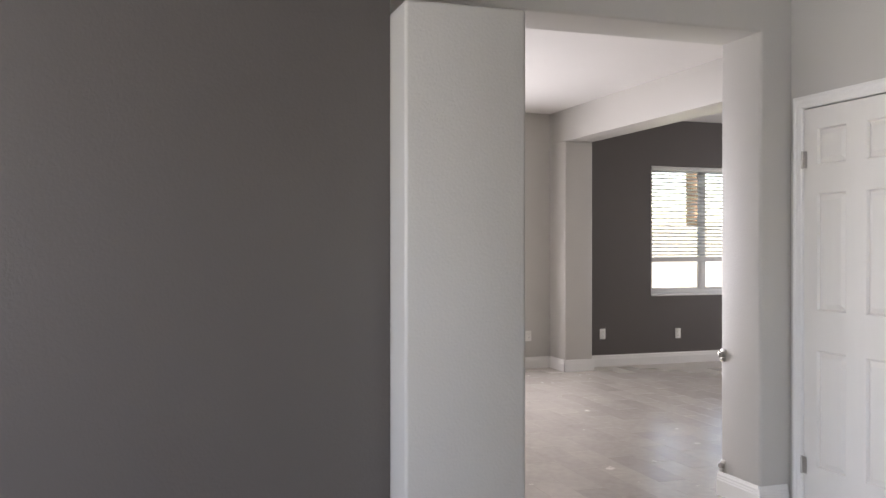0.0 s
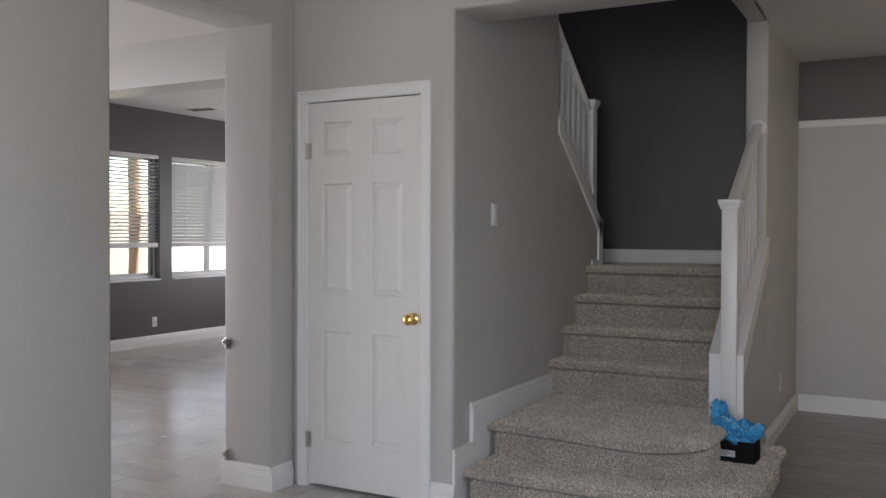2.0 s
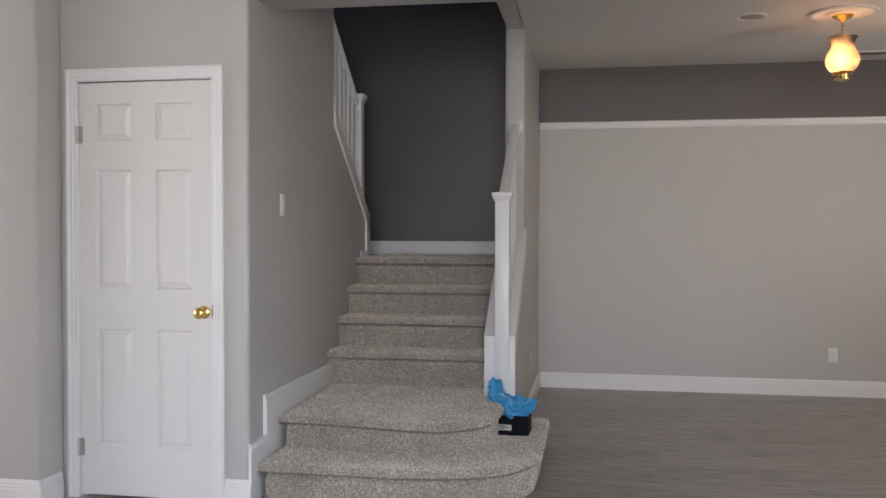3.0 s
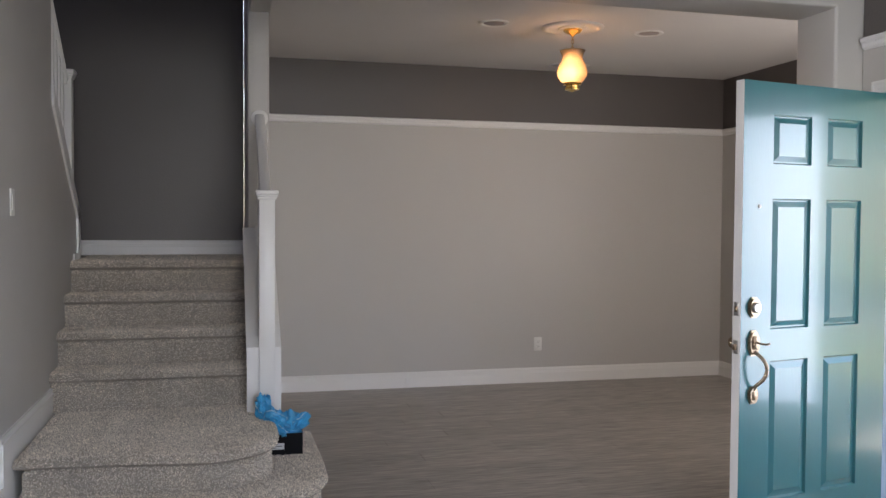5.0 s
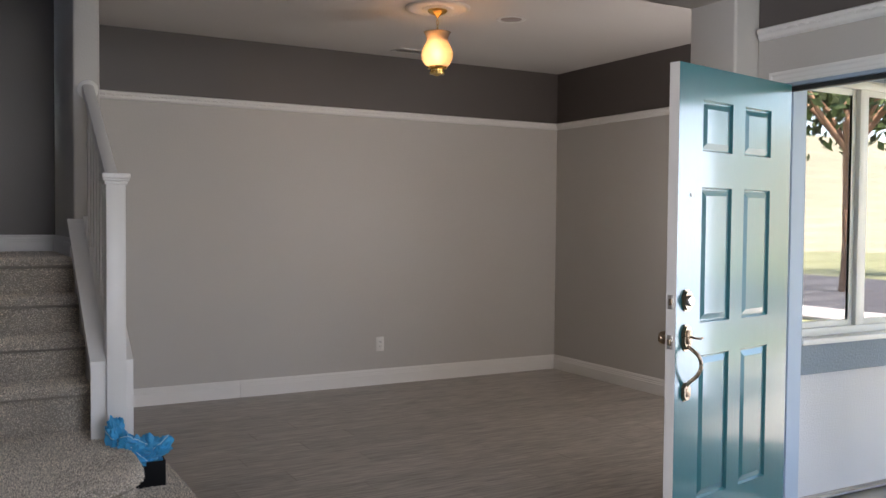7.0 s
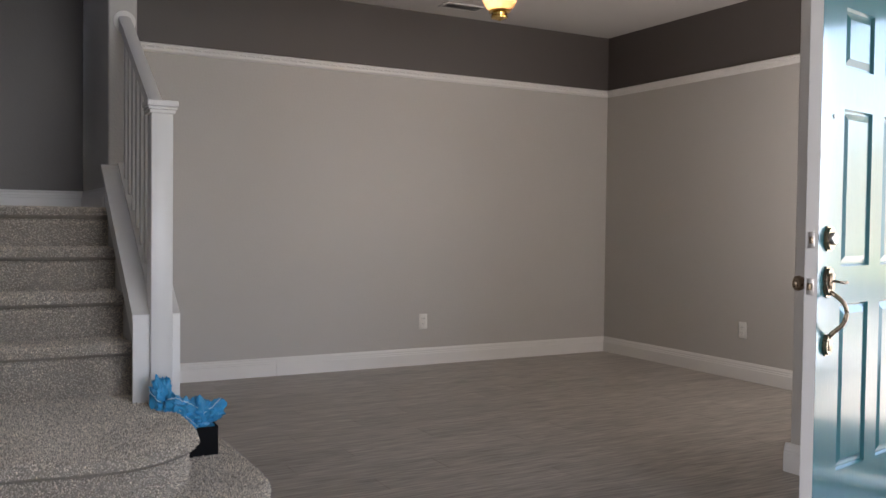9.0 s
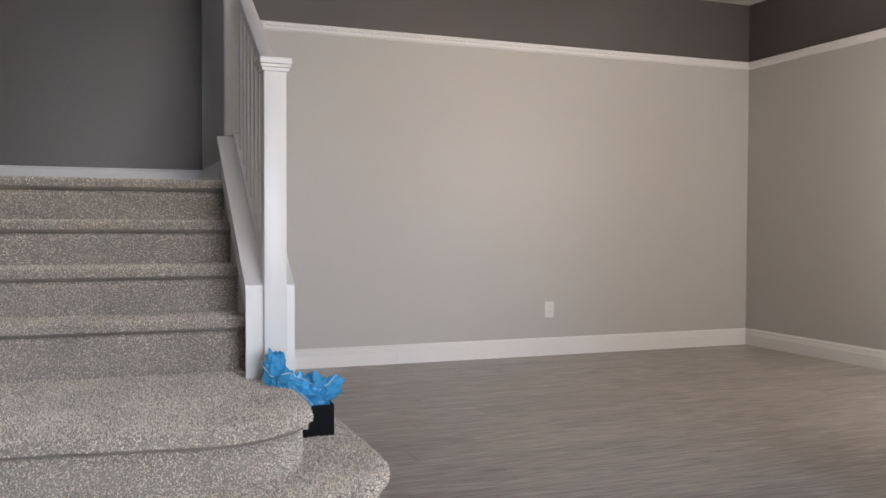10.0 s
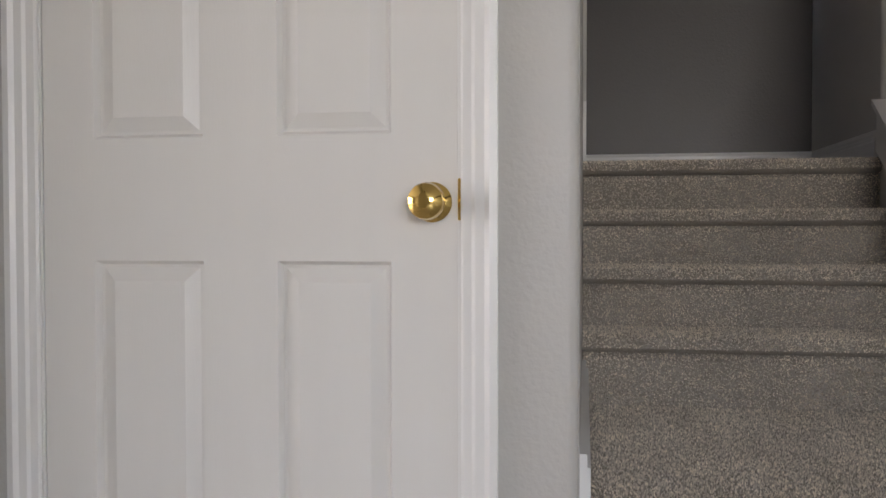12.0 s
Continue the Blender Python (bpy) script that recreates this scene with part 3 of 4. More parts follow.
def balustrade(label, x, foot, head, base_foot, base_head, count, cap_x, rosette=None):
    t = thing("balustrade", label, "railing")
    bm = bmesh.new()
    n = 14
    a, b = Vector((x, foot[0], foot[1])), Vector((x, head[0], head[1]))
    d = (b - a).normalized()
    up = d.cross(Vector((1, 0, 0))).normalized()
    if up.z < 0:
        up = -up
    outline = [(-0.026, -0.05), (-0.018, -0.055), (0.018, -0.055), (0.026, -0.05), (0.020, -0.035), (0.030, -0.018), (0.027, -0.006), (0.014, 0.0), (-0.014, 0.0), (-0.027, -0.006), (-0.030, -0.018), (-0.020, -0.035)]
    ra = [bm.verts.new(a + Vector((u, 0, 0)) + up * w) for u, w in outline]
    rb = [bm.verts.new(b + Vector((u, 0, 0)) + up * w) for u, w in outline]
    for i in range(len(outline)):
        j = (i + 1) % len(outline)
        bm.faces.new((ra[i], ra[j], rb[j], rb[i]))
    bm.faces.new(ra[::-1])
    bm.faces.new(rb)
    part("handrail", bm, WHITE, t)
    bm = bmesh.new()
    sloped(bm, cap_x[0], cap_x[1], base_foot, base_head, 0.0, 0.022)
    sloped(bm, x - 0.028, x + 0.028, base_foot, base_head, 0.022, 0.036)
    part("base_rail", bm, WHITE, t)
    for i in range(count):
        f = (i + 1) / (count + 1)
        y = foot[0] + (head[0] - foot[0]) * f
        zt = foot[1] + (head[1] - foot[1]) * f - 0.05
        g = (y - base_foot[0]) / (base_head[0] - base_foot[0])
        zb = base_foot[1] + (base_head[1] - base_foot[1]) * g + 0.03
        bm = bmesh.new()
        box(bm, x - 0.016, x + 0.016, y - 0.016, y + 0.016, zb, zt, bevel=0.002)
        tagged(part("baluster", bm, WHITE, t), group="")
    if rosette:
        bm = bmesh.new()
        lathe(bm, [(0.052, 0.0), (0.052, -0.010), (0.045, -0.016), (0.0, -0.017)], rosette, 28, "y")
        part("wall_rosette", bm, WHITE, t)
    return t


balustrade("white painted balustrade with square balusters on the lower flight", 1.10, (1.125, 1.53), (1.935, 2.045), (1.080, 0.690), (1.943, 1.315), 7, (0.997, 1.178), (1.10, 1.945, 2.015))
balustrade("white painted balustrade with square balusters on the upper flight", -0.055, (2.10, 2.24), (1.395, 2.76), (2.23, 1.415), (1.392, 2.07), 6, (-0.14, 0.014))
block("trim_knee_front", WHITE, (0.999, 1.178, 1.078, 1.092, 0.186, 0.702))
bm = bmesh.new()
sloped(bm, 1.014, 1.0275, (1.0925, 0.690), (1.943, 1.315), -0.16, 0.0)
structure("trim_knee_side", bm, WHITE, smooth=False)
bm = bmesh.new()
sloped(bm, 1.166, 1.176, (1.0925, 0.690), (1.943, 1.315), -0.12, 0.0)
structure("trim_knee_outer", bm, WHITE, smooth=False)
bm = bmesh.new()
sloped(bm, 0.001, 0.014, (2.235, 1.412), (1.392, 2.07), -0.085, 0.0)
structure("trim_inner_stringer", bm, WHITE, smooth=False)
block("trim_inner_foot", WHITE, (-0.14, 0.014, 2.16, 2.244, 1.10, 1.45))


# ---- doors ----
def panel_door(bm, w, h, t, cols, rows, depth=0.013):
    """A moulded six-panel slab: x from 0 to w, z from 0 to h, its faces at y = 0 and y = t."""
    xs = sorted({0, w, *[c for p in cols for c in p]})
    zs = sorted({0, h, *[c for p in rows for c in p]})

    def sheet(y, s):
        for i in range(len(xs) - 1):
            for k in range(len(zs) - 1):
                x0, x1, z0, z1 = xs[i], xs[i + 1], zs[k], zs[k + 1]
                panel = (x0, x1) in cols and (z0, z1) in rows
                if not panel:
                    bm.faces.new([bm.verts.new((a, y, c)) for a, c in ((x0, z0), (x1, z0), (x1, z1), (x0, z1))])
                    continue
                ins = [(0, 0), (0.006, depth), (0.011, depth), (0.034, 0.002)]
                rings = [[bm.verts.new((a, y + s * d, c)) for a, c in ((x0 + m, z0 + m), (x1 - m, z0 + m), (x1 - m, z1 - m), (x0 + m, z1 - m))]
                         for m, d in ins]
                for a, b in zip(rings, rings[1:]):
                    for q in range(4):
                        r = (q + 1) % 4
                        bm.faces.new((a[q], a[r], b[r], b[q]))
                bm.faces.new(rings[-1])

    sheet(0.0, 1)
    sheet(t, -1)
    for a, b in (((0, 0), (w, 0)), ((w, 0), (w, h)), ((w, h), (0, h)), ((0, h), (0, 0))):
        bm.faces.new([bm.verts.new(p) for p in ((a[0], 0, a[1]), (b[0], 0, b[1]), (b[0], t, b[1]), (a[0], t, a[1]))])


def casing(name, run, a0, a1, top, face, out, w=0.057, soft=0.0):
    """Moulded door casing round an opening from a0 to a1 on the wall face; out is the way it stands proud."""
    prof = [(0, 0), (w, 0), (w, 0.014), (w - 0.012, 0.016), (w - 0.02, 0.011), (w - 0.034, 0.011), (w - 0.04, 0.008), (0.004, 0.007), (0, 0.004)]
    bm = bmesh.new()

    def at(u, z, d):
        return (u, face + out * d, z) if run == "x" else (face + out * d, u, z)

    corners = [((a0, 0.0), (-1, 0)), ((a0, top), (-1, 1)), ((a1, top), (1, 1)), ((a1, 0.0), (1, 0))]
    rings = [[bm.verts.new(at(c[0] + k[0] * o, c[1] + k[1] * o, d)) for o, d in prof] for c, k in corners]
    for a, b in zip(rings, rings[1:]):
        for i in range(len(prof)):
            j = (i + 1) % len(prof)
            bm.faces.new((a[i], a[j], b[j], b[i]))
    bm.faces.new(rings[0])
    bm.faces.new(rings[-1][::-1])
    return structure(name, bm, WHITE, smooth=False)


closet = thing("door_1", "closed white six-panel interior door with a polished brass knob", "door", m=pose(-0.878, 0.004, 0.016), kind="structure")
bm = bmesh.new()
COLS = [(0.09, 0.28), (0.405, 0.59)]
ROWS = [(0.24, 0.82), (1.02, 1.60), (1.742, 1.922)]
panel_door(bm, 0.694, 2.026, 0.035, COLS, ROWS)
part("slab", bm, DOOR_WHITE, closet, smooth=False)
knob = part("door_knob", (lambda b: (lathe(b, [(0.031, 0.0), (0.031, -0.004), (0.026, -0.008), (0.013, -0.012), (0.011, -0.028), (0.017, -0.034), (0.026, -0.042), (0.0285, -0.053), (0.026, -0.064), (0.016, -0.071), (0.006, -0.073), (0.0, -0.0725)], (0.655, -0.001, 0.912), 36, "y"), b)[1])(bmesh.new()), BRASS, closet, "polished brass door knob")
bm = bmesh.new()
box(bm, 0.6955, 0.7045, -0.0075, 0.001, 0.884, 0.948, bevel=0.001)
part("strike_plate", bm, BRASS, closet, "brass strike plate")
for z in (0.19, 1.73):
    bm = bmesh.new()
    lathe(bm, [(0.0, -0.002), (0.006, 0.0), (0.006, 0.088), (0.0, 0.09)], (-0.006, -0.008, z), 12)
    for k in range(3):
        lathe(bm, [(0.0068, 0.0), (0.0068, 0.012)], (-0.006, -0.008, z + 0.012 + 0.026 * k), 12)
    box(bm, -0.02, 0.022, -0.0035, -0.0015, z + 0.002, z + 0.086)
    part("hinge", bm, STEEL, closet, "steel butt hinge")
casing("trim_closet_casing", "x", -0.883, -0.178, 2.052, 0.0, -1)
bm = bmesh.new()
box(bm, -0.885, -0.8795, 0.001, 0.10, 0.0, 2.054)
box(bm, -0.1835, -0.178, 0.001, 0.10, 0.0, 2.054)
box(bm, -0.8795, -0.1835, 0.001, 0.10, 2.0485, 2.054)
box(bm, -0.8795, -0.868, 0.045, 0.10, 0.0, 2.0485)
box(bm, -0.195, -0.1835, 0.045, 0.10, 0.0, 2.0485)
structure("trim_closet_jamb", bm, WHITE, smooth=False)
block("wall_closet_inside", PAINT_LIGHT, (-0.885, -0.178, 0.27, 0.325, 0.0, 2.05))

HINGE = (3.722, -0.302)
ang = math.degrees(math.atan2(-0.171, -0.834))
front = thing("door_2", "open teal front door with six panels, glossy paint reflecting daylight, and an antique brass handle set", "door",
              m=pose(HINGE[0], HINGE[1], 0.02, 0, 0, ang), kind="structure")
# the slab runs from the hinge along its own x; its outer face is towards +y of the door's own frame
FCOLS = [(0.170, 0.380), (0.473, 0.689)]
FROWS = [(0.225, 0.80), (0.93, 1.467), (1.608, 1.81)]
bm = bmesh.new()
panel_door(bm, 0.851, 1.94, 0.044, FCOLS, FROWS, 0.011)
bmesh.ops.translate(bm, vec=(0, 0.0, 0), verts=bm.verts)
part("slab", bm, TEAL, front, "teal gloss paint", smooth=False)
bm = bmesh.new()
box(bm, 0.8512, 0.8525, 0.001, 0.043, 0.0, 1.94)
part("latch_edge", bm, DOOR_WHITE, front, "white painted edge")
bm = bmesh.new()
box(bm, 0.0, 0.851, -0.0015, -0.0003, 0.0, 1.94)
part("inner_face", bm, DOOR_WHITE, front, "white painted inner side")
for z, h in ((1.02, 0.055), (0.865, 0.055)):
    bm = bmesh.new()
    box(bm, 0.8524, 0.8540, 0.008, 0.034, z - h / 2, z + h / 2, bevel=0.0006)
    plate = part("latch_plate", bm, STEEL, front, "steel latch plate")
    bm = bmesh.new()
    box(bm, 0.8535, 0.865 if z < 1 else 0.856, 0.014, 0.028, z - 0.012, z + 0.012, bevel=0.002)
    part("latch_bolt", bm, BRONZE, plate)


def rose(bm, x, z, w, h, y=0.044):
    out = []
    for i in range(32):
        a = 2 * math.pi * i / 32
        r = 1 / max(abs(math.cos(a)), abs(math.sin(a)), (abs(math.cos(a)) + abs(math.sin(a))) / 1.45)
        out.append((x + w * r * math.cos(a), z + h * r * math.sin(a)))
    for k, (s, y0, y1) in enumerate(((1.0, y, y + 0.006), (0.86, y + 0.006, y + 0.015))):
        prism(bm, [(x + (p[0] - x) * s, z + (p[1] - z) * s) for p in out], "y", y0, y1)


bm = bmesh.new()
rose(bm, 0.785, 1.025, 0.030, 0.042)
dead = part("deadbolt_plate", bm, BRONZE, front, "antique brass deadbolt plate")
bm = bmesh.new()
lathe(bm, [(0.021, 0.0), (0.021, 0.016), (0.017, 0.020), (0.0, 0.020)], (0.785, 0.052, 1.025), 24, "y")
part("cylinder", bm, STEEL, dead, "bright key cylinder")
bm = bmesh.new()
rose(bm, 0.785, 0.880, 0.028, 0.052)
handle = part("handle_plate", bm, BRONZE, front, "antique brass handle plate")
bm = bmesh.new()
box(bm, 0.772, 0.798, 0.052, 0.068, 0.855, 0.910, bevel=0.004)
tube(bm, [(0.785, 0.066, 0.885), (0.778, 0.084, 0.881), (0.757, 0.092, 0.878), (0.742, 0.093, 0.880)], 0.0045)
part("thumb_latch", bm, BRONZE, handle)
bm = bmesh.new()
tube(bm, smooth_line([(0.785, 0.052, 0.848), (0.782, 0.074, 0.835), (0.772, 0.098, 0.81), (0.766, 0.104, 0.775), (0.772, 0.094, 0.74), (0.782, 0.072, 0.715), (0.785, 0.058, 0.70), (0.785, 0.048, 0.685)]), 0.0075, 12)
part("grip", bm, BRONZE, handle, "curved antique brass grip")
bm = bmesh.new()
rose(bm, 0.785, 0.668, 0.024, 0.036)
box(bm, 0.773, 0.797, 0.050, 0.062, 0.650, 0.686, bevel=0.003)
part("foot_plate", bm, BRONZE, handle)
bm = bmesh.new()
lathe(bm, [(0.026, -0.001), (0.026, -0.007), (0.012, -0.012), (0.011, -0.030), (0.022, -0.038), (0.027, -0.050), (0.024, -0.062), (0.0, -0.068)], (0.79, -0.001, 0.87), 28, "y")
part("inner_knob", bm, BRONZE, front, "antique bronze inner knob")
bm = bmesh.new()
lathe(bm, [(0.0075, 0.0), (0.0075, 0.003), (0.005, 0.004), (0.0, 0.002)], (0.762, 0.044, 1.435), 18, "y")
part("peephole", bm, STEEL, front, "round steel peephole")
for z in (0.2, 0.95, 1.72):
    bm = bmesh.new()
    lathe(bm, [(0.0, 0.0), (0.007, 0.002), (0.007, 0.10), (0.0, 0.102)], (-0.002, -0.006, z), 12)
    part("hinge", bm, STEEL, front, "steel hinge")

casing("trim_front_casing", "y", -1.217, -0.247, 1.98, 3.775, -1, w=0.055)
bm = bmesh.new()
box(bm, 3.777, 3.935, -0.262, -0.244, 0.0, 1.98)
box(bm, 3.777, 3.96, -1.220, -1.202, 0.0, 1.98)
box(bm, 3.777, 3.96, -1.202, -0.262, 1.965, 1.983)
box(bm, 3.83, 3.86, -0.275, -0.262, 0.0, 1.965)
structure("trim_front_jamb", bm, BLUE_JAMB, smooth=False)
bm = bmesh.new()
box(bm, 3.80, 3.83, -1.202, -0.262, 1.945, 1.965)
structure("trim_weatherstrip", bm, RUBBER, smooth=False)
block("trim_threshold", BRONZE, (3.76, 3.97, -1.202, -0.262, 0.0, 0.018), 0.004)


# ---- windows and blinds ----
def window(name, run, a0, a1, z0, z1, t, out, label, mullion=True, category="window"):
    """A sliding window in a wall opening; t is where the frame stands across the wall, out the way to the outside."""
    w = thing(name, label, category, kind="structure")

    def b(bm, u0, u1, d0, d1, c0, c1, bev=0.003):
        d0, d1 = sorted((t + out * d0, t + out * d1))
        if run == "x":
            box(bm, u0, u1, d0, d1, c0, c1, bevel=bev)
        else:
            box(bm, d0, d1, u0, u1, c0, c1, bevel=bev)

    f = 0.04
    bm = bmesh.new()
    b(bm, a0, a0 + f, 0, 0.06, z0, z1)
    b(bm, a1 - f, a1, 0, 0.06, z0, z1)
    b(bm, a0 + f, a1 - f, 0, 0.06, z0, z0 + f)
    b(bm, a0 + f, a1 - f, 0, 0.06, z1 - f, z1)
    part("window_frame", bm, VINYL, w)
    mid = (a0 + a1) / 2
    bm = bmesh.new()
    b(bm, mid - 0.025, mid + 0.025, 0.005, 0.055, z0 + f, z1 - f)
    part("mullion", bm, VINYL, w)
    for u0, u1, d in ((a0 + f, mid - 0.025, 0.02), (mid + 0.025, a1 - f, 0.035)):
        bm = bmesh.new()
        b(bm, u0, u0 + 0.03, d - 0.01, d + 0.01, z0 + f, z1 - f, 0.002)
        b(bm, u1 - 0.03, u1, d - 0.01, d + 0.01, z0 + f, z1 - f, 0.002)
        b(bm, u0 + 0.03, u1 - 0.03, d - 0.01, d + 0.01, z0 + f, z0 + f + 0.03, 0.002)
        b(bm, u0 + 0.03, u1 - 0.03, d - 0.01, d + 0.01, z1 - f - 0.03, z1 - f, 0.002)
        sash = part("sash", bm, VINYL, w)
        bm = bmesh.new()
        b(bm, u0 + 0.03, u1 - 0.03, d - 0.002, d + 0.002, z0 + f + 0.03, z1 - f - 0.03, 0)
        pane = part("pane", bm, GLASS, sash, smooth=False)
        pane.visible_shadow = False
    return w


def blind(run, a0, a1, z0, z1, t, label, pitch=0.042, tilt=25, down=None, group="window blinds"):
    """Horizontal blinds from z1 down to a bottom rail at z0."""
    w = thing("window_blind", label, "blinds", group)

    def b(bm, u0, u1, d0, d1, c0, c1, bev=0.002):
        if run == "x":
            box(bm, u0, u1, t + d0, t + d1, c0, c1, bevel=bev)
        else:
            box(bm, t + d0, t + d1, u0, u1, c0, c1, bevel=bev)

    bm = bmesh.new()
    b(bm, a0, a1, -0.025, 0.03, z1 - 0.045, z1)
    part("head_rail", bm, BLIND, w)
    bm = bmesh.new()
    b(bm, a0 + 0.005, a1 - 0.005, -0.024, 0.024, z0 - 0.055, z0)
    part("bottom_rail", bm, BLIND, w)
    n = int((z1 - 0.06 - z0) / pitch)
    c, s = math.cos(radians(tilt)), math.sin(radians(tilt))
    bm = bmesh.new()
    pts = []
    for q in (-1, -0.5, 0, 0.5, 1):
        pts.append((q * 0.024 * c - 0, q * 0.024 * s + 0.002 * (1 - q * q)))
    low = [(p[0], p[1] - 0.002) for p in pts[::-1]]
    outline = pts + low
    prism(bm, outline if run == "y" else outline, "y" if run == "y" else "x", a0 + 0.006, a1 - 0.006)
    me = mesh_of("slat", bm, BLIND, True)
    for i in range(n):
        ob = new("slat", me)
        ob.parent = w
        ob.location = (t, 0, z0 + pitch * (i + 0.6)) if run == "y" else (0, t, z0 + pitch * (i + 0.6))
    for f in (0.16, 0.5, 0.84):
        bm = bmesh.new()
        u = a0 + (a1 - a0) * f
        b(bm, u - 0.0015, u + 0.0015, -0.0265, -0.0245, z0, z1 - 0.04, 0)
        b(bm, u - 0.0015, u + 0.0015, 0.0245, 0.0265, z0, z1 - 0.04, 0)
        part("cord", bm, BLIND, w)
    return w


window("window_1", "y", 2.31, 3.81, 0.795, 2.275, -6.08, -1, "white vinyl sliding window with its blind half raised")
window("window_2", "y", 4.00, 5.40, 0.795, 2.275, -6.08, -1, "white vinyl sliding window in the charcoal wall, half covered by a blind")
win3 = window("window_3", "x", 4.06, 5.14, 0.78, 2.08, -0.03, -1, "white vinyl window beside the porch, reflecting the yard and sky")
bm = bmesh.new()
box(bm, 4.382, 4.392, -0.042, -0.034, 0.86, 2.0)
box(bm, 4.14, 4.56, -0.043, -0.035, 1.485, 1.497)
part("muntin", bm, VINYL, win3)
for piece in win3.children_recursive:
    if piece.name.startswith("pane"):
        piece.data.materials[0] = SCREENED_GLASS
blind("y", 2.32, 3.80, 1.225, 2.27, -6.035, "white horizontal blind lowered halfway with open slats", tilt=15)
blind("y", 4.01, 5.39, 1.225, 2.27, -6.035, "white horizontal blind lowered halfway with slats tilted shut", tilt=52)
blind("x", 4.07, 5.13, 0.85, 2.075, 0.03, "white horizontal blind fully lowered behind the porch window", tilt=20)
block("window_sill", WHITE, (-6.078, -5.975, 2.315, 3.805, 0.779, 0.797), 0.004)
block("window_sill", WHITE, (-6.078, -5.975, 4.005, 5.395, 0.779, 0.797), 0.004)


# ---- fittings on the walls ----
def cover(name, label, m, kind):
    """A wall plate lying in its own x-z plane and facing its own -y."""
    t = thing(name, label, {"outlet": "power outlet", "switch": "light switch", "cable": "cable outlet"}[kind], m=m)
    bm = bmesh.new()
    box(bm, -0.036, 0.036, -0.006, 0.0, -0.058, 0.058, bevel=0.003)
    part("plate", bm, PLASTIC, t)
    if kind == "outlet":
        for z in (0.02, -0.02):
            bm = bmesh.new()
            lathe(bm, [(0.0165, 0.0), (0.0165, -0.002), (0.0, -0.002)], (0, -0.006, z), 20, "y")
            sock = part("socket", bm, PLASTIC, t)
            bm = bmesh.new()
            box(bm, -0.008, -0.006, -0.0088, -0.0078, z - 0.002, z + 0.007)
            box(bm, 0.006, 0.008, -0.0088, -0.0078, z - 0.002, z + 0.007)
            box(bm, -0.002, 0.002, -0.0088, -0.0078, z - 0.010, z - 0.006)
            part("slots", bm, SLOT, sock)
    elif kind == "switch":
        for x in (0,):
            bm = bmesh.new()
            box(bm, x - 0.016, x + 0.016, -0.009, -0.005, -0.032, 0.032, bevel=0.002)
            part("rocker", bm, PLASTIC, t)
    else:
        bm = bmesh.new()
        lathe(bm, [(0.008, 0.0), (0.008, -0.012), (0.0, -0.012)], (0, -0.006, 0), 12, "y")
        part("connector", bm, STEEL, t)
    return t


FACE = {"-y": 0, "+x": 90, "-x": -90, "+y": 180}
# The cable plate stands in for a small white item hanging on a cord.
for kind, x, y, z, way in (("outlet", 3.505, 3.457, 0.33, "-y"), ("outlet", 5.26, 1.93, 0.35, "-x"), ("outlet", 1.16, 2.6, 0.34, "+x"),
                           ("outlet", -6.00, 1.685, 0.365, "+x"), ("outlet", -6.00, 2.665, 0.343, "+x"), ("cable", -6.00, 3.72, 0.285, "+x"),
                           ("outlet", -6.12, 0.83, 0.36, "+x")):
    word = {"outlet": "white duplex outlet low on the wall", "cable": "white wall plate in place of a small white item on a cord"}[kind]
    cover("outlet" if kind == "outlet" else "cable_outlet", word, pose(x, y, z, 0, 0, FACE[way]), kind)
cover("light_switch", "white rocker switch on the stair wall", pose(0.0, 0.465, 1.456, 0, 0, 90), "switch")


def gate_mount(z):
    t = thing("gate_bracket", "small grey metal gate bracket screwed to the door reveal", "bracket", "gate brackets", m=pose(-1.277, -0.185, z))
    bm = bmesh.new()
    box(bm, -0.018, 0.018, -0.004, 0.0, -0.034, 0.034, bevel=0.0015)
    part("plate", bm, STEEL, t)
    bm = bmesh.new()
    lathe(bm, [(0.016, 0.0), (0.016, -0.02), (0.009, -0.022), (0.007, -0.012), (0.0, -0.012)], (0.0, -0.004, 0.006), 20, "y")
    box(bm, -0.009, 0.009, -0.018, -0.004, -0.028, -0.012, bevel=0.002)
    part("cup", bm, STEEL, t)


gate_mount(0.762)
gate_mount(0.160)

# ---- ceiling fittings ----
LX, LY = 3.127, 1.831
pend = thing("pendant_lamp", "lit pendant lamp with frosted amber glass shade and brass fittings", "pendant lamp", m=pose(LX, LY, LIVING_TOP))
bm = bmesh.new()
lathe(bm, [(0.205, 0.0), (0.205, -0.006), (0.195, -0.013), (0.17, -0.013), (0.16, -0.006), (0.10, -0.006), (0.092, -0.014), (0.06, -0.016), (0.0, -0.016)], (0, 0, 0), 48)
part("medallion", bm, PAINT_CEILING, pend, "round white plaster medallion")
bm = bmesh.new()
lathe(bm, [(0.062, -0.016), (0.062, -0.022), (0.050, -0.034), (0.022, -0.046), (0.010, -0.055), (0.006, -0.062), (0.0, -0.063)], (0, 0, 0), 32)
part("canopy", bm, BRASS, pend, "brass canopy")
bm = bmesh.new()
for i in range(4):
    z = -0.068 - 0.024 * i
    pts = [(0.008 * math.cos(a) * (i % 2), 0.008 * math.cos(a) * (1 - i % 2), z + 0.016 * math.sin(a)) for a in [k * math.pi / 6 for k in range(13)]]
    tube(bm, pts, 0.0022, 6)
part("chain", bm, BRASS, pend, "brass chain")
bm = bmesh.new()
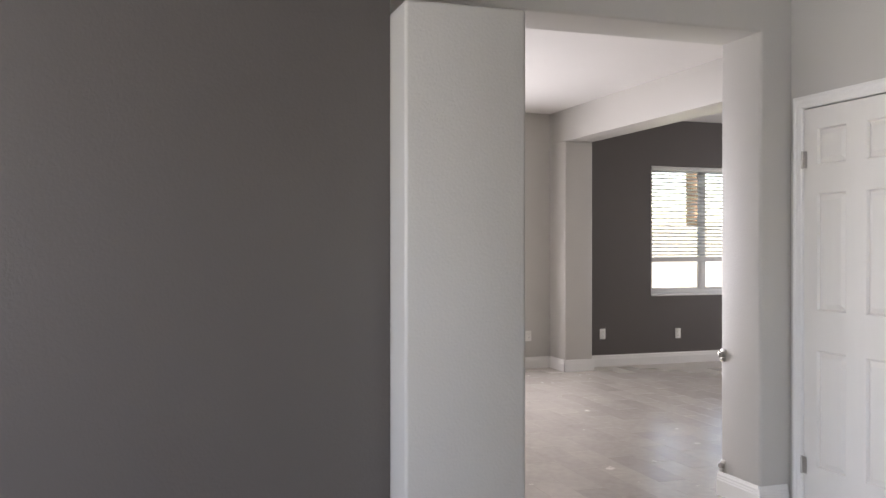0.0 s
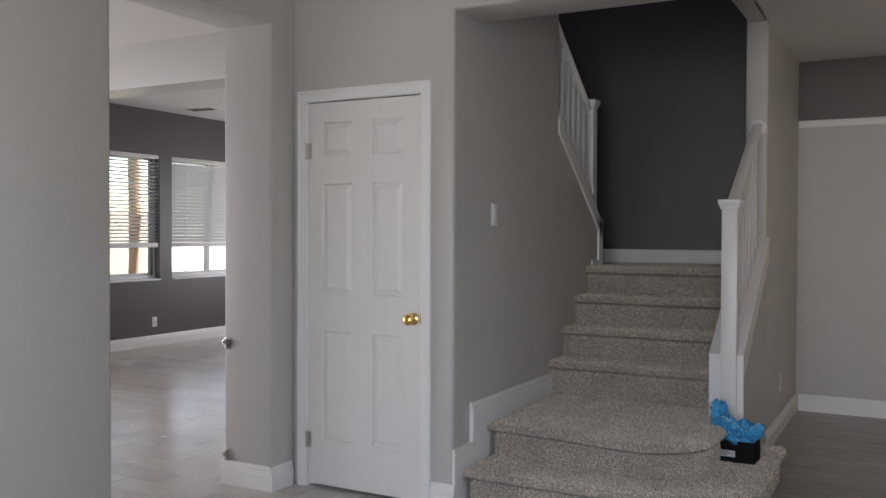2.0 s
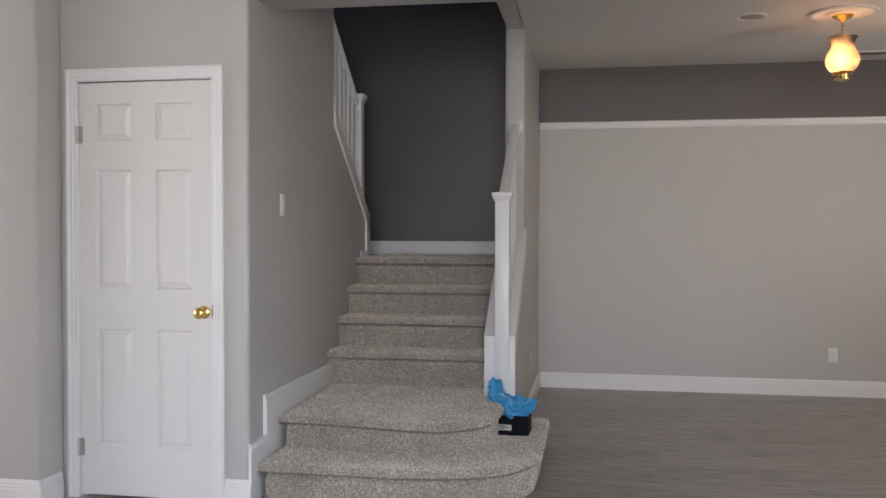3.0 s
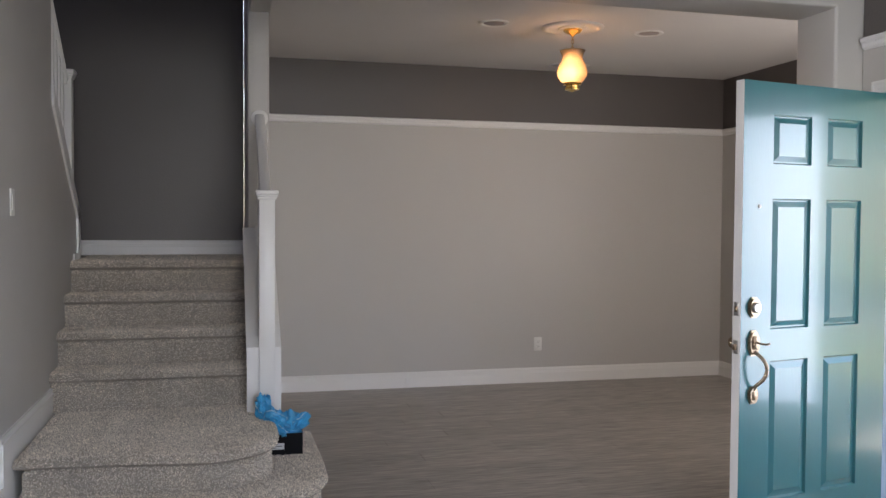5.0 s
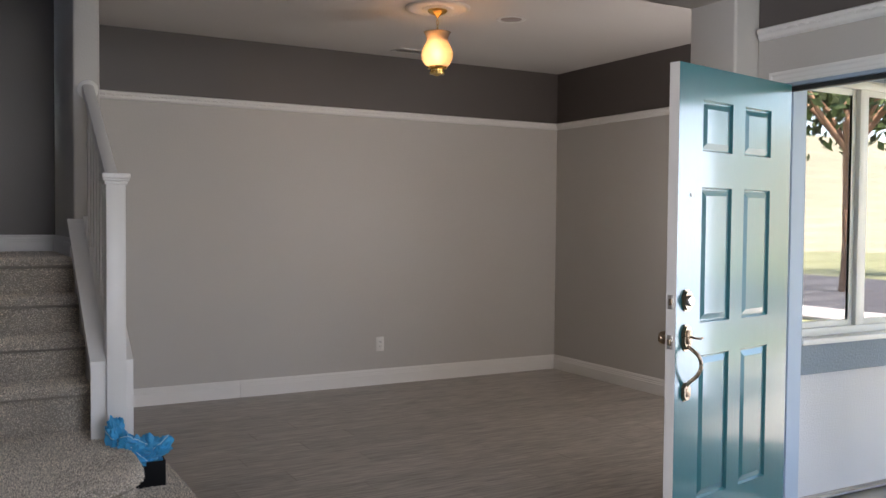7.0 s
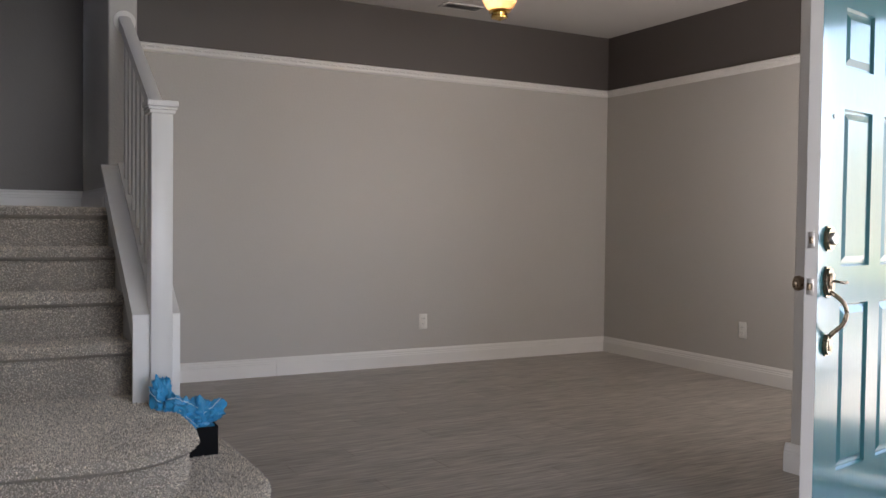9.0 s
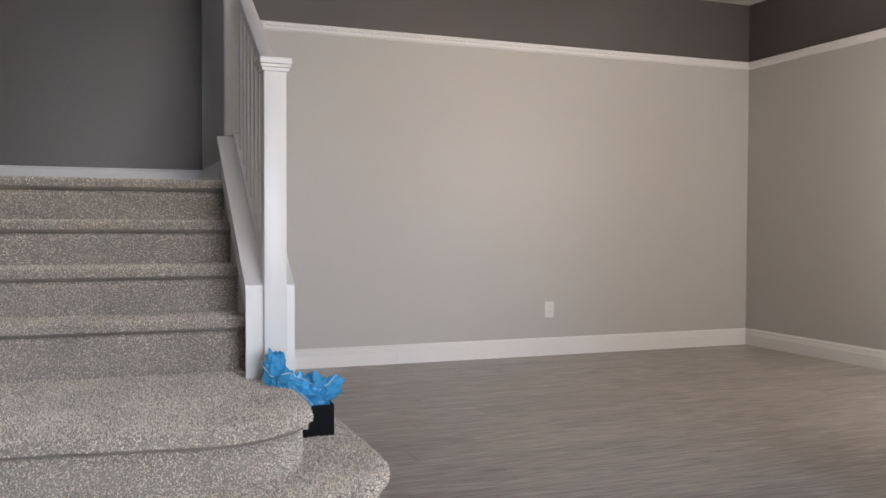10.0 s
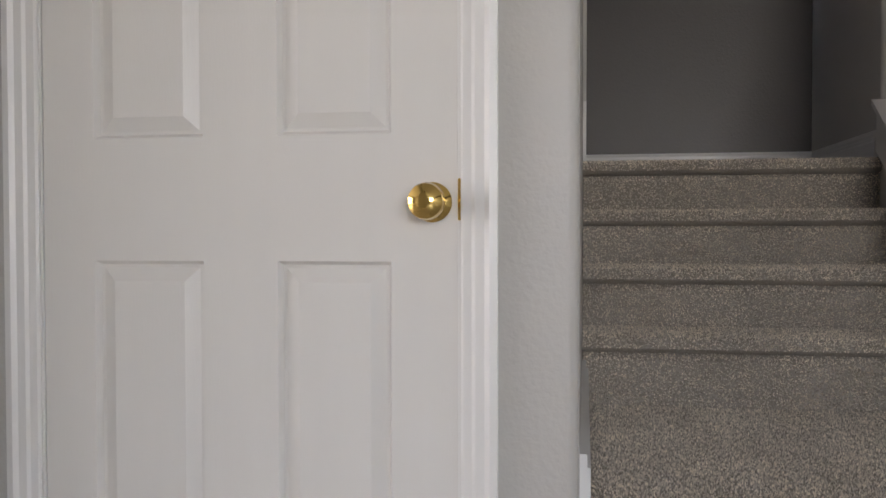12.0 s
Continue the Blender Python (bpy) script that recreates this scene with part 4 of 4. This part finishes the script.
lathe(bm, [(0.002, -0.35), (0.0025, -0.15), (0.006, -0.15), (0.006, -0.158), (0.002, -0.36)], (0, 0, 0), 8)
part("rod", bm, BRASS, pend)
bm = bmesh.new()
prof = [(0.086, -0.152), (0.080, -0.160), (0.072, -0.178), (0.067, -0.198), (0.071, -0.216), (0.085, -0.240), (0.097, -0.268), (0.101, -0.295), (0.095, -0.325), (0.078, -0.352), (0.058, -0.370)]
lathe(bm, prof + [(r - 0.003, h) for r, h in prof[::-1]], (0, 0, 0), 40)
shade_ob = part("shade", bm, SHADE, pend, "frosted amber glass shade")
bm = bmesh.new()
lathe(bm, [(0.0, -0.364), (0.062, -0.366), (0.062, -0.378), (0.046, -0.384), (0.044, -0.396), (0.050, -0.402), (0.048, -0.412), (0.020, -0.418), (0.008, -0.424), (0.0, -0.426)], (0, 0, 0), 32)
part("base_cup", bm, BRASS, pend, "brass base cup")
bm = bmesh.new()
lathe(bm, [(0.0, -0.345), (0.013, -0.342), (0.014, -0.325), (0.026, -0.300), (0.030, -0.280), (0.024, -0.258), (0.0, -0.250)], (0, 0, 0), 20)
bulb = part("bulb", bm, BULB, pend, "glowing warm bulb")
bulb.visible_shadow = False
lamp("pendant_light", "POINT", pose(LX, LY, LIVING_TOP - 0.28), 2.6, (1.0, 0.64, 0.36), shadow_soft_size=0.03)


def downlight(x, y):
    t = thing("recessed_downlight", "unlit round recessed downlight with a white trim ring", "downlight", "recessed downlights", m=pose(x, y, LIVING_TOP))
    bm = bmesh.new()
    lathe(bm, [(0.098, 0.0), (0.098, -0.004), (0.09, -0.008), (0.075, -0.006), (0.070, -0.0012)], (0, 0, 0), 40)
    part("trim_ring", bm, WHITE, t)
    bm = bmesh.new()
    lathe(bm, [(0.069, -0.001), (0.066, -0.003), (0.0, -0.005)], (0, 0, 0), 32)
    part("lens", bm, LENS, t, "pinkish-grey unlit lens, darkened for recess shade")


downlight(2.585, 1.84)
downlight(3.69, 1.85)


def vent(x, y, z, w, h):
    t = thing("ceiling_vent", "white louvred air vent in the ceiling", "air vent", m=pose(x, y, z))
    # Black sheet on the solid ceiling stands for the shade between the slats.
    bm = bmesh.new()
    box(bm, -w / 2, w / 2, -h / 2, h / 2, -0.0015, 0.0)
    part("backing", bm, SLOT, t)
    bm = bmesh.new()
    box(bm, -w / 2 - 0.02, w / 2 + 0.02, -h / 2 - 0.02, -h / 2, -0.008, 0.0, bevel=0.002)
    box(bm, -w / 2 - 0.02, w / 2 + 0.02, h / 2, h / 2 + 0.02, -0.008, 0.0, bevel=0.002)
    box(bm, -w / 2 - 0.02, -w / 2, -h / 2, h / 2, -0.008, 0.0, bevel=0.002)
    box(bm, w / 2, w / 2 + 0.02, -h / 2, h / 2, -0.008, 0.0, bevel=0.002)
    part("frame", bm, WHITE, t)
    n = int(h / 0.02)
    for i in range(n):
        bm = bmesh.new()
        y0 = -h / 2 + 0.02 * i + 0.004
        prism(bm, [(y0 + 0.0095, -0.002), (y0 + 0.011, -0.002), (y0 + 0.0015, -0.008), (y0, -0.008)], "x", -w / 2, w / 2)
        part("slat", bm, WHITE, t)


vent(3.64, 3.155, LIVING_TOP, 0.28, 0.11)
vent(-5.45, 3.95, 2.80, 0.35, 0.15)

# ---- the box of shoe covers on the lowest step ----
bx = thing("cardboard_box", "small black cardboard box with a white label on the lowest stair", "box", m=pose(1.183, 0.925, 0.190, 0, 0, -3))
bm = bmesh.new()
W, D, Hb = 0.185, 0.145, 0.112
box(bm, -W / 2, W / 2, -D / 2, D / 2, 0.0, 0.004)
part("bottom", bm, BLACK, bx)
for dims in ((-W / 2, W / 2, -D / 2, -D / 2 + 0.003), (-W / 2, W / 2, D / 2 - 0.003, D / 2),
             (-W / 2, -W / 2 + 0.003, -D / 2 + 0.003, D / 2 - 0.003), (W / 2 - 0.003, W / 2, -D / 2 + 0.003, D / 2 - 0.003)):
    bm = bmesh.new()
    box(bm, *dims, 0.004, Hb, bevel=0.0008)
    part("side", bm, BLACK, bx)
bm = bmesh.new()
box(bm, -0.078, 0.0, -D / 2 - 0.0006, -D / 2 - 0.0001, 0.030, 0.062)
lab = part("label", bm, PAPER, bx, "white paper label")
bm = bmesh.new()
for k, (x0, x1) in enumerate(((-0.072, -0.03), (-0.072, -0.012), (-0.072, -0.04))):
    box(bm, x0, x1, -D / 2 - 0.0012, -D / 2 - 0.0007, 0.053 - 0.008 * k, 0.0565 - 0.008 * k)
part("print", bm, SLOT, lab)


def crumple(seed, center, size, lean):
    """A crumpled elastic-edged shoe cover: a bag folded by noise."""
    t = thing("shoe_cover", "crumpled bright blue disposable shoe cover with a pale elastic edge", "shoe cover", "shoe covers in the box", m=pose(*center, *lean))
    bm = bmesh.new()
    bmesh.ops.create_uvsphere(bm, u_segments=40, v_segments=24, radius=1.0)
    for v in bm.verts:
        p = v.co.copy()
        q = p * 2.1 + Vector((seed * 7.3, 0, seed))
        d = noise.noise(q) * 0.40 + abs(noise.noise(q * 2.2)) * 0.42 + abs(noise.noise(q * 5)) * 0.10
        p *= 0.82 + d
        v.co = Vector((p.x * size[0], p.y * size[1], p.z * size[2]))
    part("film", bm, BLUE, t)
    bm = bmesh.new()
    pts = []
    for k in range(40):
        a = 2 * math.pi * k / 40 * 0.6 + seed
        p = Vector((math.cos(a), 0.55 * math.sin(a), 0.85 * math.sin(a * 0.7)))
        p = p.normalized()
        q = p * 2.1 + Vector((seed * 7.3, 0, seed))
        d = noise.noise(q) * 0.40 + abs(noise.noise(q * 2.2)) * 0.42 + abs(noise.noise(q * 5)) * 0.10
        p *= 0.85 + d
        pts.append((p.x * size[0], p.y * size[1], p.z * size[2]))
    tube(bm, pts, 0.0018, 6)
    part("elastic", bm, ELASTIC, t)


crumple(1.0, (1.088, 0.945, 0.405), (0.046, 0.040, 0.080), (0, -12, 0))
crumple(2.3, (1.110, 0.915, 0.345), (0.066, 0.050, 0.055), (0, 32, 10))
crumple(3.7, (1.165, 0.900, 0.335), (0.072, 0.060, 0.050), (10, 18, 30))
crumple(5.1, (1.215, 0.920, 0.345), (0.058, 0.055, 0.062), (0, -10, -15))
crumple(9.1, (1.140, 0.885, 0.372), (0.058, 0.046, 0.046), (0, 35, 0))
crumple(8.2, (1.268, 0.905, 0.350), (0.056, 0.042, 0.036), (0, -30, 15))
crumple(6.4, (1.180, 0.915, 0.295), (0.088, 0.066, 0.040), (0, 0, 0))

# ---- floors ----
block("floor_slab", GROUT, (-6.45, 3.93, -6.6, 6.75, -0.15, -0.0075))
block("floor_slab_living", GROUT, (3.933, 5.4, -0.11, 3.6, -0.15, -0.0075))
plank_floor = thing("floor_planks", "grey-brown wood-look vinyl plank floor laid lengthwise", "floor", kind="structure")
tile_floor = thing("floor_tiles", "pale wood-look porcelain plank tiles laid in a stepped bond", "floor", kind="structure")


def clip(poly, keep, value, axis):
    """Keeps the side of a convex outline where keep * (p[axis] - value) >= 0."""
    out = []
    for i, p in enumerate(poly):
        q = poly[(i + 1) % len(poly)]
        a, b = keep * (p[axis] - value), keep * (q[axis] - value)
        if a >= 0:
            out.append(p)
        if (a >= 0) != (b >= 0):
            f = a / (a - b)
            out.append((p[0] + (q[0] - p[0]) * f, p[1] + (q[1] - p[1]) * f))
    return out


def piece_mesh(bm, poly, top, gap, depth=0.006):
    cx, cy = sum(p[0] for p in poly) / len(poly), sum(p[1] for p in poly) / len(poly)
    n = len(poly)
    rows = [(0.0, top - depth), (0.0, top - 0.0012), (0.0012, top)]
    rings = []
    for d, z in rows:
        ring = []
        for p in poly:
            v = Vector((p[0] - cx, p[1] - cy))
            v *= max(0.0, 1 - (d + gap) / max(v.length, 0.02))
            ring.append(bm.verts.new((cx + v.x, cy + v.y, z)))
        rings.append(ring)
    for a, b in zip(rings, rings[1:]):
        for i in range(n):
            j = (i + 1) % n
            bm.faces.new((a[i], a[j], b[j], b[i]))
    bm.faces.new(rings[-1])


def lay(floor, name, length, width, angle, bounds, near, shift, mat, mat_rest, gap):
    c, s = math.cos(radians(angle)), math.sin(radians(angle))
    x0, x1, y0, y1 = bounds
    pieces = []
    span = 14
    r = random.Random(11)
    for row in range(int(-span / width), int(span / width)):
        off = (row * shift) % length + (r.uniform(-0.1, 0.1) if shift != length / 3 else 0)
        for col in range(int(-span / length), int(span / length)):
            u, v = col * length + off, row * width
            poly = [(u, v), (u + length, v), (u + length, v + width), (u, v + width)]
            poly = [(a * c - b * s, a * s + b * c) for a, b in poly]
            if not (x0 - 1 < poly[0][0] < x1 + 1 and y0 - 1 < poly[0][1] < y1 + 1):
                continue
            for keep, value, axis in ((1, x0, 0), (-1, x1, 0), (1, y0, 1), (-1, y1, 1)):
                poly = clip(poly, keep, value, axis)
                if len(poly) < 3:
                    break
            if len(poly) >= 3 and sum(p[1] for p in poly) / len(poly) < -0.09:
                poly = clip(poly, -1, min(x1, 3.80), 0)
            if len(poly) >= 3:
                cx, cy = sum(p[0] for p in poly) / len(poly), sum(p[1] for p in poly) / len(poly)
                pieces.append(((cx - near[0]) ** 2 + (cy - near[1]) ** 2, poly))
    pieces.sort(key=lambda p: p[0])
    return pieces


PLANKS = lay(plank_floor, "plank", 1.22, 0.18, 0, (-0.05, 5.26, -6.4, 3.457), (2.4, 1.0), 0.47, PLANK, PLANK, 0.0006)
TILES = lay(tile_floor, "tile", 0.61, 0.18, 0, (-6.12, -0.05, -4.6, 6.6), (-2.6, 0.8), 0.61 / 3, TILE, TILE_REST, 0.0015)
for pieces, floor, name, mat, rest_mat, gap in ((PLANKS, plank_floor, "plank", PLANK, PLANK, 0.0006), (TILES, tile_floor, "tile", TILE, TILE_REST, 0.0022)):
    rest = bmesh.new()
    for i, (_, poly) in enumerate(pieces):
        if i < 300:
            bm = bmesh.new()
            piece_mesh(bm, poly, 0.0, gap)
            me = bpy.data.meshes.new(name)
            bm.to_mesh(me)
            bm.free()
            me.materials.append(mat)
            new(name, me).parent = floor
        else:
            piece_mesh(rest, poly, 0.0, gap)
    if len(rest.verts):
        tagged(part(name + "_far", rest, rest_mat, floor, smooth=False), kind="stuff")
    else:
        rest.free()

# ---- outside ----
bm = bmesh.new()
n = 24
ring = [bm.verts.new((400 * math.cos(2 * math.pi * i / n), 400 * math.sin(2 * math.pi * i / n), -0.16)) for i in range(n)]
bm.faces.new(ring)
structure("ground", bm, GROUND)
block("pavement_porch", CONCRETE, (3.965, 7.5, -4.5, -0.143, -0.15, -0.03), 0.01)
block("pavement_walk", CONCRETE, (7.55, 12.0, -2.2, -0.9, -0.158, -0.12), 0.01)
block("pavement_street_walk", CONCRETE, (12.05, 13.5, -40, 40, -0.158, -0.10), 0.01)
block("road", ASPHALT, (13.6, 22.0, -40, 40, -0.158, -0.15))
block("wall_outside_skin", STUCCO, (3.965, 5.6, -0.14, -0.112, -0.15, 0.61))
block("wall_outside_over", STUCCO, (3.965, 5.6, -0.14, -0.112, 2.25, 2.95))
bm = bmesh.new()
wall_bm(bm, "x", 3.965, 5.26, -0.165, -0.113, 0.61, 2.25, holes=[(4.06, 5.14, 0.78, 2.08)])
structure("trim_window_surround", bm, STUCCO_TRIM, smooth=False)
block("trim_window_sill_outside", VINYL, (4.06, 5.14, -0.175, -0.09, 0.755, 0.782), 0.003)
block("wall_outside_side", STUCCO, (5.263, 5.6, -0.14, -0.112, 0.613, 2.247))
# Unseen porch roof, oversized to shade the porch and darken the door's reflection.
block("roof_porch", STUCCO, (3.93, 8.4, -6.5, 1.0, 2.96, 3.1))
block("roof_main", ROOF, (-6.6, 3.93, -7.0, 7.0, 5.12, 5.3))
block("wall_fence_back", FENCE, (-12.2, -12.0, -14, 20, -0.16, 1.75))


HILL = material("dry_hillside", (0.27, 0.25, 0.16), 0.95, vary=0.3, scale=0.06, fine=0.3, fine_scale=0.8)
bm = bmesh.new()
rows = []
for k in range(49):
    a = radians(-100 + 160 * k / 48)
    h = 10 + 2.5 * math.sin(k * 0.5) + 1.5 * math.sin(k * 1.3 + 1)
    rows.append([bm.verts.new((d * math.cos(a), d * math.sin(a), z)) for d, z in ((48, -0.3), (58, 1.5), (75, h * 0.45), (100, h), (130, h * 0.8), (150, -0.5))])
for a, b in zip(rows, rows[1:]):
    for i in range(len(a) - 1):
        bm.faces.new((a[i], a[i + 1], b[i + 1], b[i]))
structure("backdrop", bm, HILL)


def tree(label, x, y, h, spread, leaves, seed, trunk_r=0.16):
    t = thing("tree", label, "tree", m=pose(x, y, -0.16))
    r = random.Random(seed)
    bm = bmesh.new()
    tube(bm, [(0, 0, 0), (0.05, 0.02, h * 0.3), (-0.03, 0.04, h * 0.62)], trunk_r, 12)
    ends = []
    for k in range(7):
        a = k * 0.9 + r.random()
        e = Vector((math.cos(a) * spread * 0.6, math.sin(a) * spread * 0.6, h * (0.7 + 0.25 * r.random())))
        tube(bm, [(-0.03, 0.04, h * 0.5), (e.x * 0.5, e.y * 0.5, h * 0.66), tuple(e)], trunk_r * 0.35, 8)
        ends.append(e)
    part("trunk", bm, BARK, t)
    bm = bmesh.new()
    for k in range(leaves):
        e = r.choice(ends)
        p = e + Vector((r.gauss(0, spread * 0.28), r.gauss(0, spread * 0.28), r.gauss(0, h * 0.08)))
        d = Vector((r.uniform(-1, 1), r.uniform(-1, 1), r.uniform(-1, 1))).normalized()
        q = d.orthogonal().normalized()
        s = r.uniform(0.09, 0.2)
        vs = [bm.verts.new(p + d * a * s + q * b * s) for a, b in ((-1, 0), (0, -0.45), (1, 0), (0, 0.45))]
        bm.faces.new(vs)
    me = bpy.data.meshes.new("crown")
    bm.to_mesh(me)
    bm.free()
    me.materials.append(LEAF)
    ob = new("crown", me)
    ob.parent = t
    tagged(ob, kind="stuff")


tree("broad green tree behind the back fence", -14.0, 5.0, 6.5, 2.6, 2500, 1)
tree("broad green tree behind the back fence", -15.0, 9.0, 7.0, 2.8, 2500, 2)
tree("slender tree in the back yard with a reddish trunk", -9.6, 6.6, 6.0, 1.4, 1200, 3, 0.10)
tree("leafy street tree across the front yard", 17.5, -9.5, 6.0, 2.4, 2500, 4)
tree("leafy street tree across the front yard", 24.0, -20.0, 6.5, 2.8, 2500, 5)
tree("leafy street tree across the front yard", 25.0, -11.0, 6.0, 2.6, 2500, 6)
